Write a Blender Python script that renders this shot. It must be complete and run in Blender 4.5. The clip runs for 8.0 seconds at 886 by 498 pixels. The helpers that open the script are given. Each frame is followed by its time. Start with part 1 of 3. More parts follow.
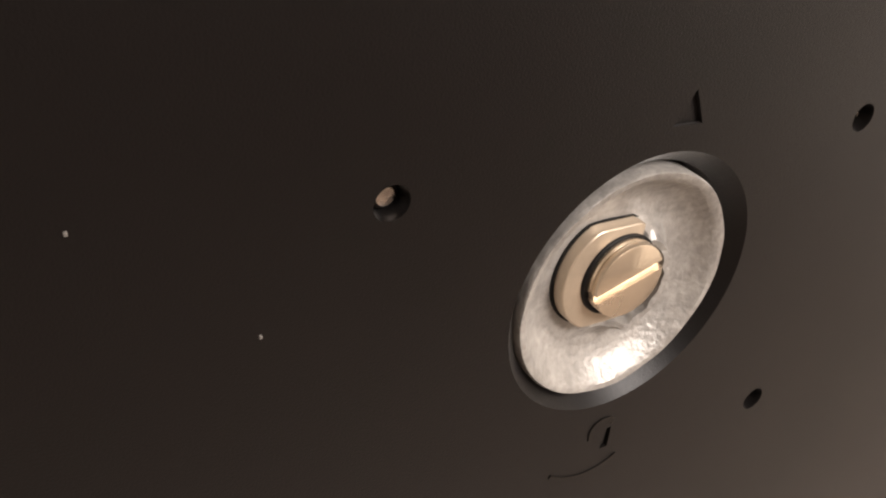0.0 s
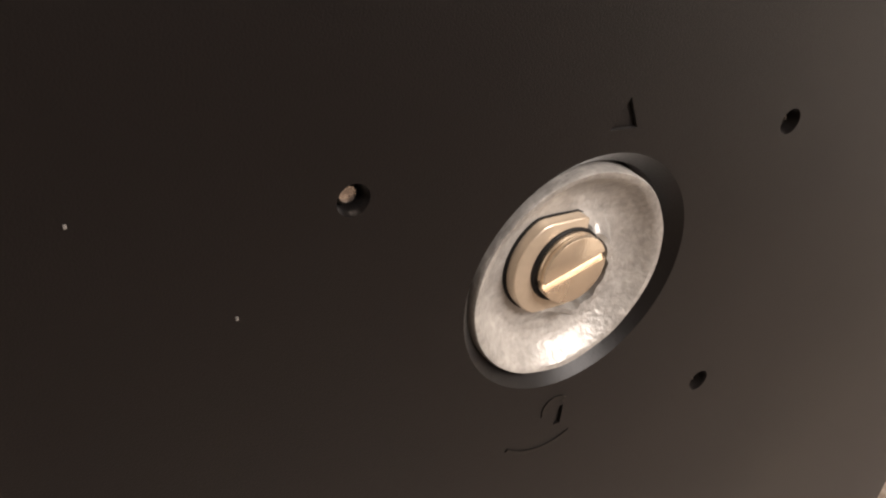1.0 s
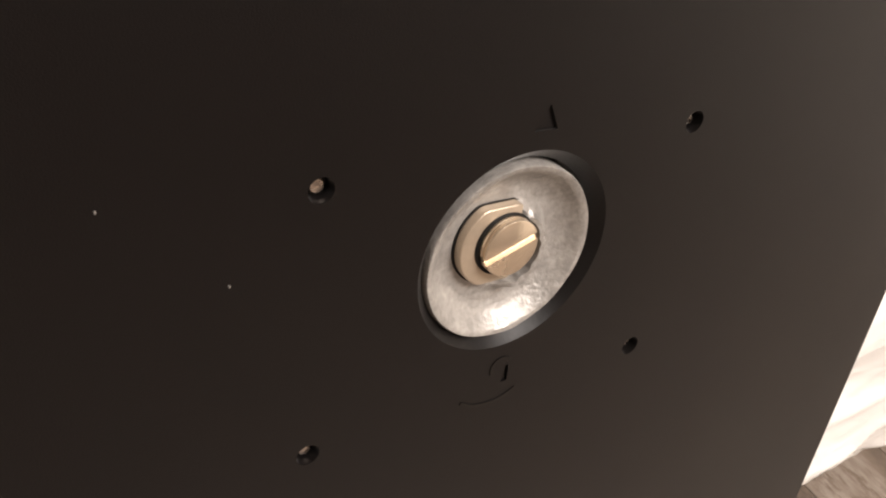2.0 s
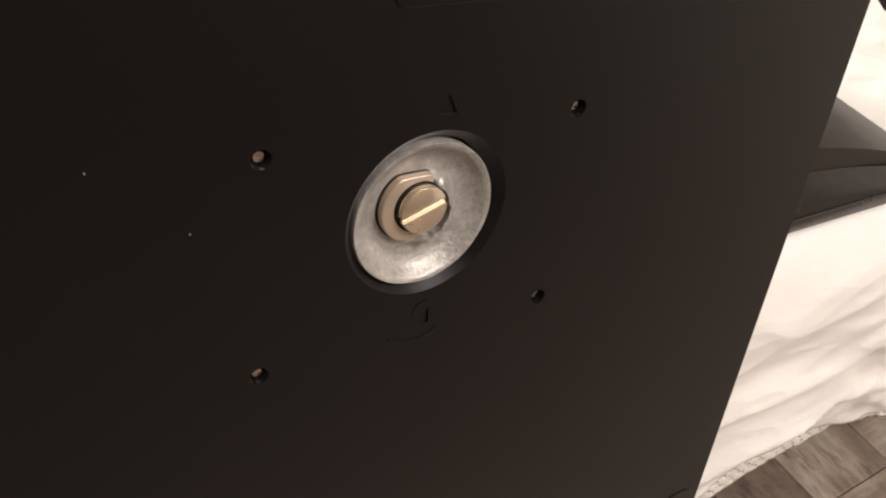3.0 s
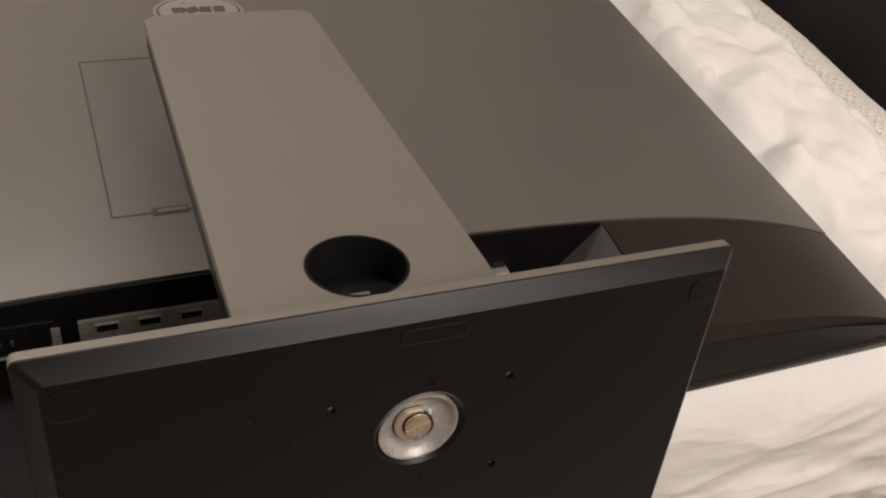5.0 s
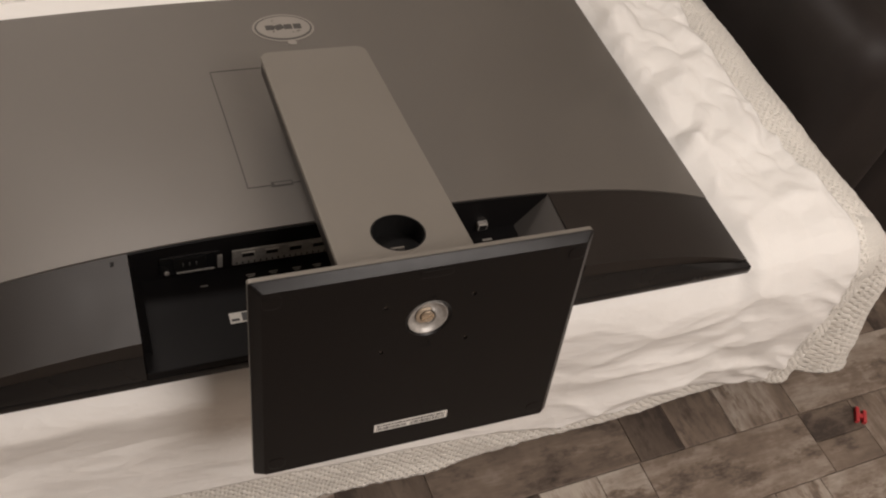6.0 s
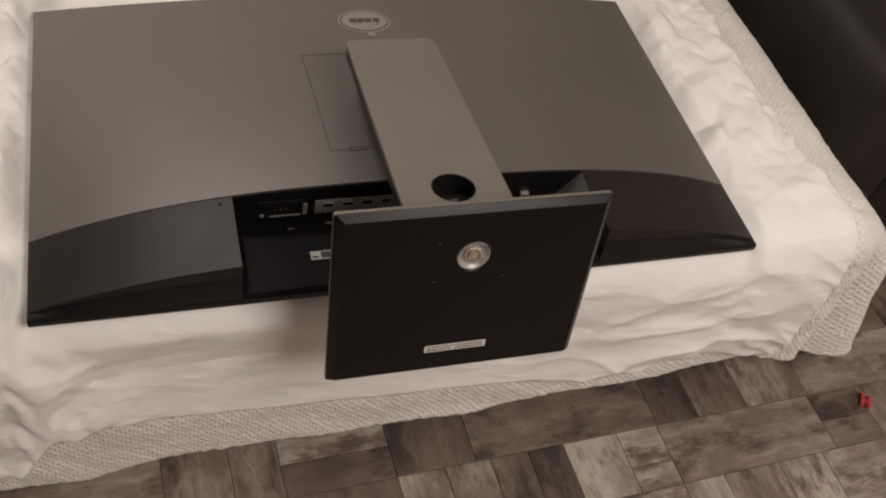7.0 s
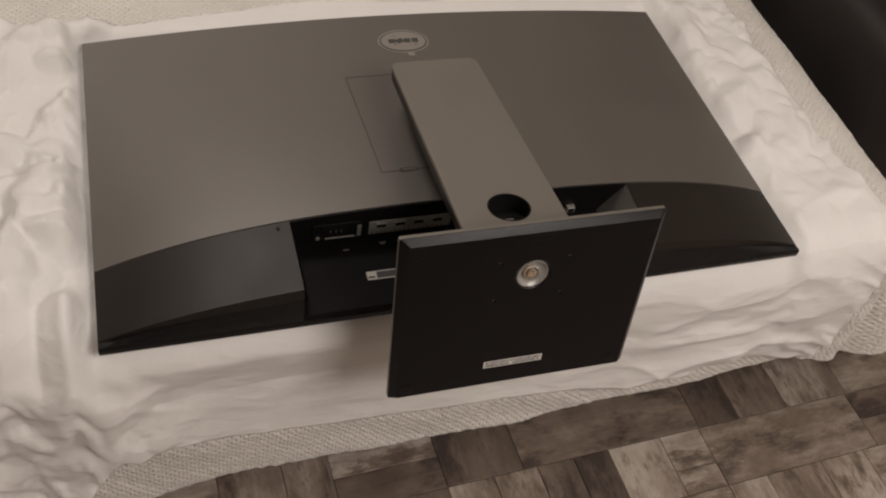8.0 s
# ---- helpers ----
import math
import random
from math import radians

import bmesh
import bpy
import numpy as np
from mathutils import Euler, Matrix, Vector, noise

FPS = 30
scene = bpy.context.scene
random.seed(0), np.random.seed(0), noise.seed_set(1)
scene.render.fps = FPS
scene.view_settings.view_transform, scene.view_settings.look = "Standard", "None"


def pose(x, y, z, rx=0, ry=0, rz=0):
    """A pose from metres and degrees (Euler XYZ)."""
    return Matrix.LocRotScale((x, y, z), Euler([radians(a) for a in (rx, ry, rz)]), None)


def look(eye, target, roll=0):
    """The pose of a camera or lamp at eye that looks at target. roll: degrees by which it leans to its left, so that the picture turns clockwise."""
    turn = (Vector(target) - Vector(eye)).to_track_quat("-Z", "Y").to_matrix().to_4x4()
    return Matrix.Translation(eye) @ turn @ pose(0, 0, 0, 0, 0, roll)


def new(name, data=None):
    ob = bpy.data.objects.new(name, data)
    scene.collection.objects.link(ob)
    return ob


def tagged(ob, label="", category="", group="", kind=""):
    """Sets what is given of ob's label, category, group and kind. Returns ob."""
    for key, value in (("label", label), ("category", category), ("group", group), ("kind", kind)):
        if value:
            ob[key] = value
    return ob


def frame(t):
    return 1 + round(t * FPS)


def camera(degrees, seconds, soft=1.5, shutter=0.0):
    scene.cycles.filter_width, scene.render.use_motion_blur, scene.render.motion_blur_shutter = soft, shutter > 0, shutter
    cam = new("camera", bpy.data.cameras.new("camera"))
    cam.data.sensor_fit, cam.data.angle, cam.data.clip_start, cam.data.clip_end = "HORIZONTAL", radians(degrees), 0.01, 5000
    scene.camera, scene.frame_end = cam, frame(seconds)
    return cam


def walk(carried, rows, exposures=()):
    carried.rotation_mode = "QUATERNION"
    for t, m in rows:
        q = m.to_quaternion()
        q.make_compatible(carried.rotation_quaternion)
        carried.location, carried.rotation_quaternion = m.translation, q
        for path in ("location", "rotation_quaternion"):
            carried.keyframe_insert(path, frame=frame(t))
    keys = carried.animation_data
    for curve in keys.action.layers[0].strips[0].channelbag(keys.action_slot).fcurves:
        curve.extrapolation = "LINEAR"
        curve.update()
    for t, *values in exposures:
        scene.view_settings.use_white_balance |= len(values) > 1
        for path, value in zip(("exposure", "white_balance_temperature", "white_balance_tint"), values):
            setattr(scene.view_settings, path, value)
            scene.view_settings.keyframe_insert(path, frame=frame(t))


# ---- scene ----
cam = camera(51.1, 8.0, soft=2.1)

# The path and the monitor are given in the axes of the monitor's stand; LEVEL sets them over the level floor.
LEVEL = Matrix.Translation((0, 0, 0.640)) @ Vector((0.05, -0.176, 1)).rotation_difference(Vector((0, 0, 1))).to_matrix().to_4x4()
PATH = [
    (0, (-0.087, -0.078, 0.072), (0.885, 1.323, -0.973), 7.4),
    (0.5, (-0.085, -0.083, 0.075), (0.899, 1.31, -0.97), 7.7),
    (1, (-0.09, -0.09, 0.079), (0.899, 1.296, -0.97), 7.7),
    (1.2, (-0.09, -0.095, 0.08), (0.898, 1.293, -0.967), 7.6),
    (2.3, (-0.104, -0.123, 0.097), (0.897, 1.253, -0.955), 7.1),
    (2.5, (-0.106, -0.129, 0.099), (0.894, 1.244, -0.958), 7.2),
    (3, (-0.106, -0.158, 0.11), (0.881, 1.22, -0.951), 7.0),
    (3.5, (-0.108, -0.204, 0.132), (0.783, 1.24, -0.926), 5.3),
    (3.9, (-0.105, -0.255, 0.141), (0.682, 1.27, -0.887), 3.8),
    (4, (-0.104, -0.252, 0.144), (0.657, 1.277, -0.896), 4.8),
    (4.5, (-0.109, -0.242, 0.17), (0.627, 1.331, -0.823), 5.0),
    (4.7, (-0.11, -0.235, 0.215), (0.62, 1.32, -0.808), 5.8),
    (5.8, (-0.228, -0.484, 0.54), (0.436, 0.884, -0.759), 8.0),
    (6, (-0.251, -0.537, 0.59), (0.404, 0.835, -0.709), 8.4),
    (6.5, (-0.277, -0.657, 0.649), (0.31, 0.735, -0.661), 9.2),
    (7, (-0.318, -0.716, 0.673), (0.237, 0.699, -0.627), 9.0),
    (7.5, (-0.356, -0.702, 0.686), (0.181, 0.718, -0.615), 7.8),
    (8, (-0.378, -0.705, 0.701), (0.159, 0.716, -0.6), 6.8),
]
walk(cam, [(t, LEVEL @ look(eye, target, roll)) for t, eye, target, roll in PATH],
     [(0, 0.85), (1, 0.85), (2.5, 0.6), (3, 0.3), (3.5, 0.2), (4, 0.0), (4.5, -0.1), (6, -0.25), (7, -0.4), (7.5, -0.38), (8, -0.6)])

# ---- light and room air ----
world = bpy.data.worlds.new("room_air")
scene.world = world
world.use_nodes = True
world.node_tree.nodes["Background"].inputs[0].default_value = (1.0, 0.92, 0.84, 1)
world.node_tree.nodes["Background"].inputs[1].default_value = 0.01


def area_lamp(name, m, size, watts, colour):
    data = bpy.data.lights.new(name, "AREA")
    data.shape, data.size, data.energy, data.color = "DISK", size, watts, colour
    ob = new(name, data)
    ob.matrix_world = m
    return ob


CEILING = 2.55
LAMPS = ((-0.75, 1.35, 0.6, 22), (0.55, -1.45, 1.15, 61))
for lx, ly, wide, watts in LAMPS:
    area_lamp("ceiling_lamp_light", look((lx, ly, CEILING - 0.14), (lx, ly, 0)), wide, watts, (1.0, 0.905, 0.85))


# ---- mesh helpers ----
def link(name, bm, material, smooth=False):
    me = bpy.data.meshes.new(name)
    bmesh.ops.recalc_face_normals(bm, faces=bm.faces)
    bm.to_mesh(me)
    bm.free()
    if smooth:
        me.polygons.foreach_set("use_smooth", [True] * len(me.polygons))
        me.set_sharp_from_angle(angle=radians(35))
    me.materials.append(material)
    return new(name, me)


def part(name, bm, material, parent, label="", smooth=True):
    ob = link(name, bm, material, smooth)
    ob.parent = parent
    if label:
        ob["label"] = label
    return ob


def thing(name, label, category, m, group="", kind=""):
    return tagged(place(new(name), m), label, category, group, kind)


def place(ob, m):
    ob.matrix_world = m
    return ob


def box(bm, lo, hi, bevel=0.0, segments=2):
    lo, hi = Vector(lo), Vector(hi)
    made = bmesh.ops.create_cube(bm, size=1, matrix=Matrix.Translation((lo + hi) / 2) @ Matrix.Diagonal((*(hi - lo), 1)))
    if bevel:
        edges = {e for v in made["verts"] for e in v.link_edges}
        bmesh.ops.bevel(bm, geom=list(edges), offset=bevel, segments=segments, affect="EDGES", profile=0.5)
    return bm


def boxed(lo, hi, bevel=0.0, segments=2):
    return box(bmesh.new(), lo, hi, bevel, segments)


def loft(rings, close=True, cap=True, bm=None):
    """A skin over rings of equally many points."""
    bm = bm or bmesh.new()
    made = [[bm.verts.new(p) for p in ring] for ring in rings]
    n = len(rings[0])
    for a, b in zip(made, made[1:]):
        for i in range(n if close else n - 1):
            j = (i + 1) % n
            bm.faces.new((a[i], a[j], b[j], b[i]))
    if cap:
        bm.faces.new(made[0])
        bm.faces.new(made[-1])
    return bm


def rounded_rect(w, h, r, n=5, cx=0.0, cy=0.0):
    pts = []
    for qx, qy, a0 in ((1, 1, 0), (-1, 1, 90), (-1, -1, 180), (1, -1, 270)):
        for k in range(n + 1):
            a = radians(a0 + 90 * k / n)
            pts.append((cx + qx * (w / 2 - r) + r * math.cos(a), cy + qy * (h / 2 - r) + r * math.sin(a)))
    return pts


def ring_xz(r, y, n=64, cx=0.0, cz=0.0):
    return [(cx + r * math.cos(2 * math.pi * k / n), y, cz + r * math.sin(2 * math.pi * k / n)) for k in range(n)]


def turned(profile, n=64, cx=0.0, cz=0.0, cap=True):
    """A body turned round the y axis from (radius, y) pairs."""
    return loft([ring_xz(r, y, n, cx, cz) for r, y in profile], cap=cap)


# ---- materials ----
def shade(name, colour, rough=0.5, metal=0.0, vary=0.15, scale=20.0, fine=0.0, fine_scale=400.0, bump=0.0, rough_vary=0.1, coat=0.0, sheen=0.0, spec=0.5, distance=0.001):
    m = bpy.data.materials.new(name)
    m.use_nodes = True
    nt = m.node_tree
    bsdf = nt.nodes["Principled BSDF"]
    add = nt.nodes.new
    tc = add("ShaderNodeTexCoord")
    big = add("ShaderNodeTexNoise")
    big.inputs["Scale"].default_value, big.inputs["Detail"].default_value = scale, 5
    nt.links.new(tc.outputs["Object"], big.inputs["Vector"])
    small = add("ShaderNodeTexNoise")
    small.inputs["Scale"].default_value, small.inputs["Detail"].default_value = fine_scale, 3
    nt.links.new(tc.outputs["Object"], small.inputs["Vector"])
    ramp = add("ShaderNodeMapRange")
    ramp.inputs["From Min"].default_value, ramp.inputs["From Max"].default_value = 0.3, 0.7
    ramp.inputs["To Min"].default_value, ramp.inputs["To Max"].default_value = 1 - vary, 1 + vary
    nt.links.new(big.outputs["Fac"], ramp.inputs["Value"])
    ramp2 = add("ShaderNodeMapRange")
    ramp2.inputs["From Min"].default_value, ramp2.inputs["From Max"].default_value = 0.3, 0.7
    ramp2.inputs["To Min"].default_value, ramp2.inputs["To Max"].default_value = 1 - fine, 1 + fine
    nt.links.new(small.outputs["Fac"], ramp2.inputs["Value"])
    mul = add("ShaderNodeMath")
    mul.operation = "MULTIPLY"
    nt.links.new(ramp.outputs[0], mul.inputs[0])
    nt.links.new(ramp2.outputs[0], mul.inputs[1])
    vec = add("ShaderNodeVectorMath")
    vec.operation = "SCALE"
    vec.inputs[0].default_value = colour
    nt.links.new(mul.outputs[0], vec.inputs["Scale"])
    nt.links.new(vec.outputs[0], bsdf.inputs["Base Color"])
    rr = add("ShaderNodeMapRange")
    rr.inputs["From Min"].default_value, rr.inputs["From Max"].default_value = 0.3, 0.7
    rr.inputs["To Min"].default_value, rr.inputs["To Max"].default_value = max(0.02, rough - rough_vary), min(1, rough + rough_vary)
    nt.links.new(big.outputs["Fac"], rr.inputs["Value"])
    nt.links.new(rr.outputs[0], bsdf.inputs["Roughness"])
    bsdf.inputs["Metallic"].default_value = metal
    bsdf.inputs["Coat Weight"].default_value = coat
    bsdf.inputs["Sheen Weight"].default_value = sheen
    bsdf.inputs["Sheen Roughness"].default_value = 0.34
    bsdf.inputs["Specular IOR Level"].default_value = spec
    if bump:
        b = add("ShaderNodeBump")
        b.inputs["Strength"].default_value, b.inputs["Distance"].default_value = bump, distance
        nt.links.new(small.outputs["Fac"], b.inputs["Height"])
        nt.links.new(b.outputs[0], bsdf.inputs["Normal"])
    return m


def crumpled(name, colour):
    """Thin cotton with fine sharp creases at two sizes."""
    m = shade(name, colour, 0.8, 0.0, 0.02, 9, 0.02, 1500, 0.0, 0.05, sheen=0.1)
    nt = m.node_tree
    add, wire = nt.nodes.new, nt.links.new
    tc = add("ShaderNodeTexCoord")
    last = None
    for scale, deep in ((7.0, 0.009), (19.0, 0.0045), (52.0, 0.0010)):
        mp = add("ShaderNodeMapping")
        mp.inputs["Scale"].default_value = (0.75, 1.0, 1.6)
        wire(tc.outputs["Object"], mp.inputs["Vector"])
        n = add("ShaderNodeTexNoise")
        n.inputs["Scale"].default_value, n.inputs["Detail"].default_value, n.inputs["Distortion"].default_value = scale, 1.5, 0.25
        wire(mp.outputs[0], n.inputs["Vector"])
        c = add("ShaderNodeMath")
        c.operation = "SUBTRACT"
        wire(n.outputs["Fac"], c.inputs[0])
        c.inputs[1].default_value = 0.5
        a = add("ShaderNodeMath")
        a.operation = "ABSOLUTE"
        wire(c.outputs[0], a.inputs[0])
        b = add("ShaderNodeBump")
        b.inputs["Strength"].default_value, b.inputs["Distance"].default_value = 0.9, deep
        b.invert = True
        wire(a.outputs[0], b.inputs["Height"])
        if last:
            wire(last, b.inputs["Normal"])
        last = b.outputs[0]
    wire(last, nt.nodes["Principled BSDF"].inputs["Normal"])
    return m


SILVER = shade("silver_plastic", (0.112, 0.101, 0.088), 0.50, 0.25, 0.04, 6, 0.05, 2500, 0.06, 0.04, spec=1.0)
ARM = shade("arm_plastic", (0.172, 0.156, 0.134), 0.44, 0.25, 0.04, 6, 0.05, 2500, 0.06, 0.04, spec=1.0)
CHIN = shade("black_textured_plastic", (0.0150, 0.0120, 0.0102), 0.40, 0.0, 0.08, 9, 0.08, 2500, 0.08, 0.05, spec=0.27)
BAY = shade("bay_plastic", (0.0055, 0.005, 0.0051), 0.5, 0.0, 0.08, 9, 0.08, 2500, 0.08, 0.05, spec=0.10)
GLOSS = shade("black_gloss_plastic", (0.006, 0.006, 0.0063), 0.25, 0.0, 0.1, 9, 0.0, 900, 0.0, 0.06, spec=0.35)
UNDER = shade("base_underside", (0.0027, 0.0020, 0.0019), 0.38, 0.0, 0.06, 14, 0.10, 3000, 0.08, 0.04, spec=0.23, sheen=0.21)
RIM = shade("raised_mark", (0.004, 0.0035, 0.0032), 0.32, 0.0, 0.06, 14, 0.05, 3000, 0.1, 0.05, spec=0.3)
RUBBER = shade("rubber", (0.0045, 0.0042, 0.0041), 0.6, 0.0, 0.1, 40, 0.1, 1500, 0.2, spec=0.2)
CAST = shade("cast_zinc", (0.32, 0.305, 0.285), 0.47, 0.42, 0.20, 170, 0.14, 900, 0.4, 0.10, distance=0.0005)
BRASS = shade("plated_steel", (0.47, 0.39, 0.30), 0.38, 0.6, 0.06, 120, 0.03, 900, 0.05, 0.06)
PLATED = shade("plated_screw", (0.66, 0.55, 0.42), 0.24, 0.85, 0.06, 120, 0.03, 900, 0.05, 0.06)
STEEL = shade("screw_steel", (0.5, 0.47, 0.43), 0.3, 0.6, 0.1, 500, 0.0, 900, 0.0)
STUD = shade("stud_steel", (0.48, 0.42, 0.37), 0.28, 1.0, 0.1, 500, 0.0, 900, 0.0)
PORT = shade("socket_metal", (0.33, 0.315, 0.29), 0.38, 0.5, 0.15, 300, 0.1, 900, 0.1)
# Lighter copy of the bay's black for the wall that faces the light.
SIDE_LIT = shade("bay_side_lit_plastic", (0.075, 0.069, 0.064), 0.5, 0.0, 0.08, 9, 0.08, 2500, 0.08, 0.05, spec=0.3)
PAPER = shade("label_paper", (0.62, 0.60, 0.56), 0.5, 0.0, 0.05, 60, 0.03, 600, 0.0)
INK = shade("label_ink", (0.05, 0.05, 0.05), 0.6, 0.0, 0.1, 60)
SHEET = crumpled("white_sheet", (0.745, 0.73, 0.70))
SPECK = shade("dust", (0.12, 0.11, 0.10), 0.8, 0.0, 0.1, 60)
LEATHER = shade("dark_brown_leather", (0.014, 0.0105, 0.0095), 0.55, 0.0, 0.15, 8, 0.08, 350, 0.2, 0.08, spec=0.35)
GROUT = shade("floor_grout", (0.16, 0.13, 0.105), 0.8, 0.0, 0.3, 30, 0.1, 400, 0.2)
RED = shade("red_plastic", (0.42, 0.035, 0.04), 0.4, 0.0, 0.08, 60, 0.0, 900, 0.0)
BADGE = shade("badge_silver", (0.27, 0.25, 0.225), 0.35, 0.3, 0.05, 60, 0.0, 900, 0.0)
BADGE_DARK = shade("badge_dark", (0.05, 0.047, 0.043), 0.4, 0.0, 0.05, 60)
GROOVE = shade("cover_groove", (0.05, 0.045, 0.04), 0.6, 0.0, 0.05, 60)
LAMP_GLASS = shade("lamp_glass", (0.8, 0.8, 0.78), 0.4)
LAMP_GLASS.node_tree.nodes["Principled BSDF"].inputs["Emission Color"].default_value = (1, 0.905, 0.85, 1)
LAMP_GLASS.node_tree.nodes["Principled BSDF"].inputs["Emission Strength"].default_value = 4


def wood_tile(name, per_island):
    """Weathered wood-look tile: grain along local x, blotches and knots, each piece its own tone."""
    m = bpy.data.materials.new(name)
    m.use_nodes = True
    nt = m.node_tree
    bsdf = nt.nodes["Principled BSDF"]
    add, wire = nt.nodes.new, nt.links.new
    tc = add("ShaderNodeTexCoord")
    if per_island:
        rnd = add("ShaderNodeNewGeometry").outputs["Random Per Island"]
    else:
        rnd = add("ShaderNodeObjectInfo").outputs["Random"]
    off = add("ShaderNodeVectorMath")
    off.operation = "SCALE"
    off.inputs[0].default_value = (31, 17, 53)
    wire(rnd, off.inputs["Scale"])
    put = add("ShaderNodeVectorMath")
    wire(tc.outputs["Object"], put.inputs[0])
    wire(off.outputs[0], put.inputs[1])

    def grain(scale, stretch, detail, rough=0.6):
        mp = add("ShaderNodeMapping")
        mp.inputs["Scale"].default_value = stretch
        wire(put.outputs[0], mp.inputs["Vector"])
        n = add("ShaderNodeTexNoise")
        n.inputs["Scale"].default_value, n.inputs["Detail"].default_value, n.inputs["Roughness"].default_value = scale, detail, rough
        wire(mp.outputs[0], n.inputs["Vector"])
        return n.outputs["Fac"]

    def remap(value, a, b, c, d):
        r = add("ShaderNodeMapRange")
        for k, x in zip(("From Min", "From Max", "To Min", "To Max"), (a, b, c, d)):
            r.inputs[k].default_value = x
        wire(value, r.inputs["Value"])
        return r.outputs[0]

    def times(a, b):
        n = add("ShaderNodeMath")
        n.operation = "MULTIPLY"
        wire(a, n.inputs[0])
        wire(b, n.inputs[1])
        return n.outputs[0]

    streak = grain(26, (0.22, 1.3, 1), 8, 0.75)
    blotch = grain(11, (0.65, 1.5, 1), 7, 0.72)
    cloud = grain(7, (0.7, 1, 1), 5, 0.7)
    if per_island:
        tone = remap(rnd, 0, 1, 0.62, 1.5)
    else:
        each = add("ShaderNodeSeparateColor")
        wire(add("ShaderNodeObjectInfo").outputs["Color"], each.inputs[0])
        tone = each.outputs[0]
    k = times(times(tone, remap(streak, 0.3, 0.7, 0.7, 1.3)), times(remap(blotch, 0.38, 0.50, 0.42, 1.0), remap(cloud, 0.3, 0.7, 0.6, 1.4)))
    ramp = add("ShaderNodeValToRGB")
    ramp.color_ramp.elements[0].position, ramp.color_ramp.elements[0].color = 0.15, (0.045, 0.032, 0.025, 1)
    ramp.color_ramp.elements[1].position, ramp.color_ramp.elements[1].color = 0.9, (0.42, 0.37, 0.315, 1)
    mid = ramp.color_ramp.elements.new(0.5)
    mid.color = (0.180, 0.137, 0.105, 1)
    wire(remap(k, 0, 1.9, 0, 1), ramp.inputs[0])
    wire(ramp.outputs[0], bsdf.inputs["Base Color"])
    wire(remap(blotch, 0.3, 0.7, 0.62, 0.42), bsdf.inputs["Roughness"])
    b = add("ShaderNodeBump")
    b.inputs["Strength"].default_value, b.inputs["Distance"].default_value = 0.25, 0.001
    wire(streak, b.inputs["Height"])
    wire(b.outputs[0], bsdf.inputs["Normal"])
    return m


TILE, TILE_REST = wood_tile("wood_look_tile", False), wood_tile("wood_look_tile_rest", True)


def waffle(name, colour, pitch):
    """Blanket with a waffle weave that follows the cloth's own coordinates."""
    m = shade(name, colour, 0.92, 0.0, 0.05, 10, 0.06, 700, 0.0, 0.04, sheen=0.25)
    nt = m.node_tree
    add, wire = nt.nodes.new, nt.links.new
    uv = add("ShaderNodeUVMap")
    sep = add("ShaderNodeSeparateXYZ")
    wire(uv.outputs[0], sep.inputs[0])
    parts = []
    for op in ("ADD", "SUBTRACT"):
        turn = add("ShaderNodeMath")
        turn.operation = op
        wire(sep.outputs["X"], turn.inputs[0])
        wire(sep.outputs["Y"], turn.inputs[1])
        a = add("ShaderNodeMath")
        a.operation = "MULTIPLY"
        wire(turn.outputs[0], a.inputs[0])
        a.inputs[1].default_value = 2 * math.pi / pitch
        s = add("ShaderNodeMath")
        s.operation = "SINE"
        wire(a.outputs[0], s.inputs[0])
        up = add("ShaderNodeMath")
        wire(s.outputs[0], up.inputs[0])
        up.inputs[1].default_value = 1.0
        parts.append(up.outputs[0])
    prod = add("ShaderNodeMath")
    prod.operation = "MULTIPLY"
    wire(parts[0], prod.inputs[0])
    wire(parts[1], prod.inputs[1])
    nz = add("ShaderNodeTexNoise")
    nz.inputs["Scale"].default_value, nz.inputs["Detail"].default_value = 260, 3
    wire(uv.outputs[0], nz.inputs["Vector"])
    tot = add("ShaderNodeMath")
    pit = add("ShaderNodeMapRange")
    pit.interpolation_type = "SMOOTHSTEP"
    for k, x in zip(("From Min", "From Max", "To Min", "To Max"), (1.0, 3.4, 2.2, 0.0)):
        pit.inputs[k].default_value = x
    wire(prod.outputs[0], pit.inputs["Value"])
    wire(pit.outputs[0], tot.inputs[0])
    wire(nz.outputs["Fac"], tot.inputs[1])
    b = add("ShaderNodeBump")
    b.inputs["Strength"].default_value, b.inputs["Distance"].default_value = 0.7, 0.0019
    wire(tot.outputs[0], b.inputs["Height"])
    wire(b.outputs[0], nt.nodes["Principled BSDF"].inputs["Normal"])
    return m


BLANKET = waffle("woven_blanket", (0.70, 0.675, 0.62), 0.0120)
WALL = shade("wall_paint", (0.78, 0.74, 0.68), 0.85, 0.0, 0.03, 3, 0.02, 200, 0.1)
# For the unseen south wall: darkened to keep the base's reflections dark.
UNSEEN_WALL_DARK = shade("unseen_wall_dark_tone", (0.20, 0.165, 0.14), 0.85, 0.0, 0.03, 3, 0.02, 200, 0.1)
CEIL = shade("ceiling_paint", (0.8, 0.77, 0.72), 0.9, 0.0, 0.02, 3, 0.02, 200, 0.05)

# ---- the monitor, face down, in the axes of its stand ----
monitor = thing("computer_monitor", "grey and black monitor lying face down with its stand attached", "monitor", LEVEL)

# panel axes: u across, v from the bottom edge to the top edge, w up from the screen
LEAN = 9.4
PANEL = pose(0, 0.123, -0.150, LEAN, 0, 0.25)
HALF, TALL = 0.4885, 0.566
REC_L, REC_R, REC_V = -0.243, 0.236, 0.108


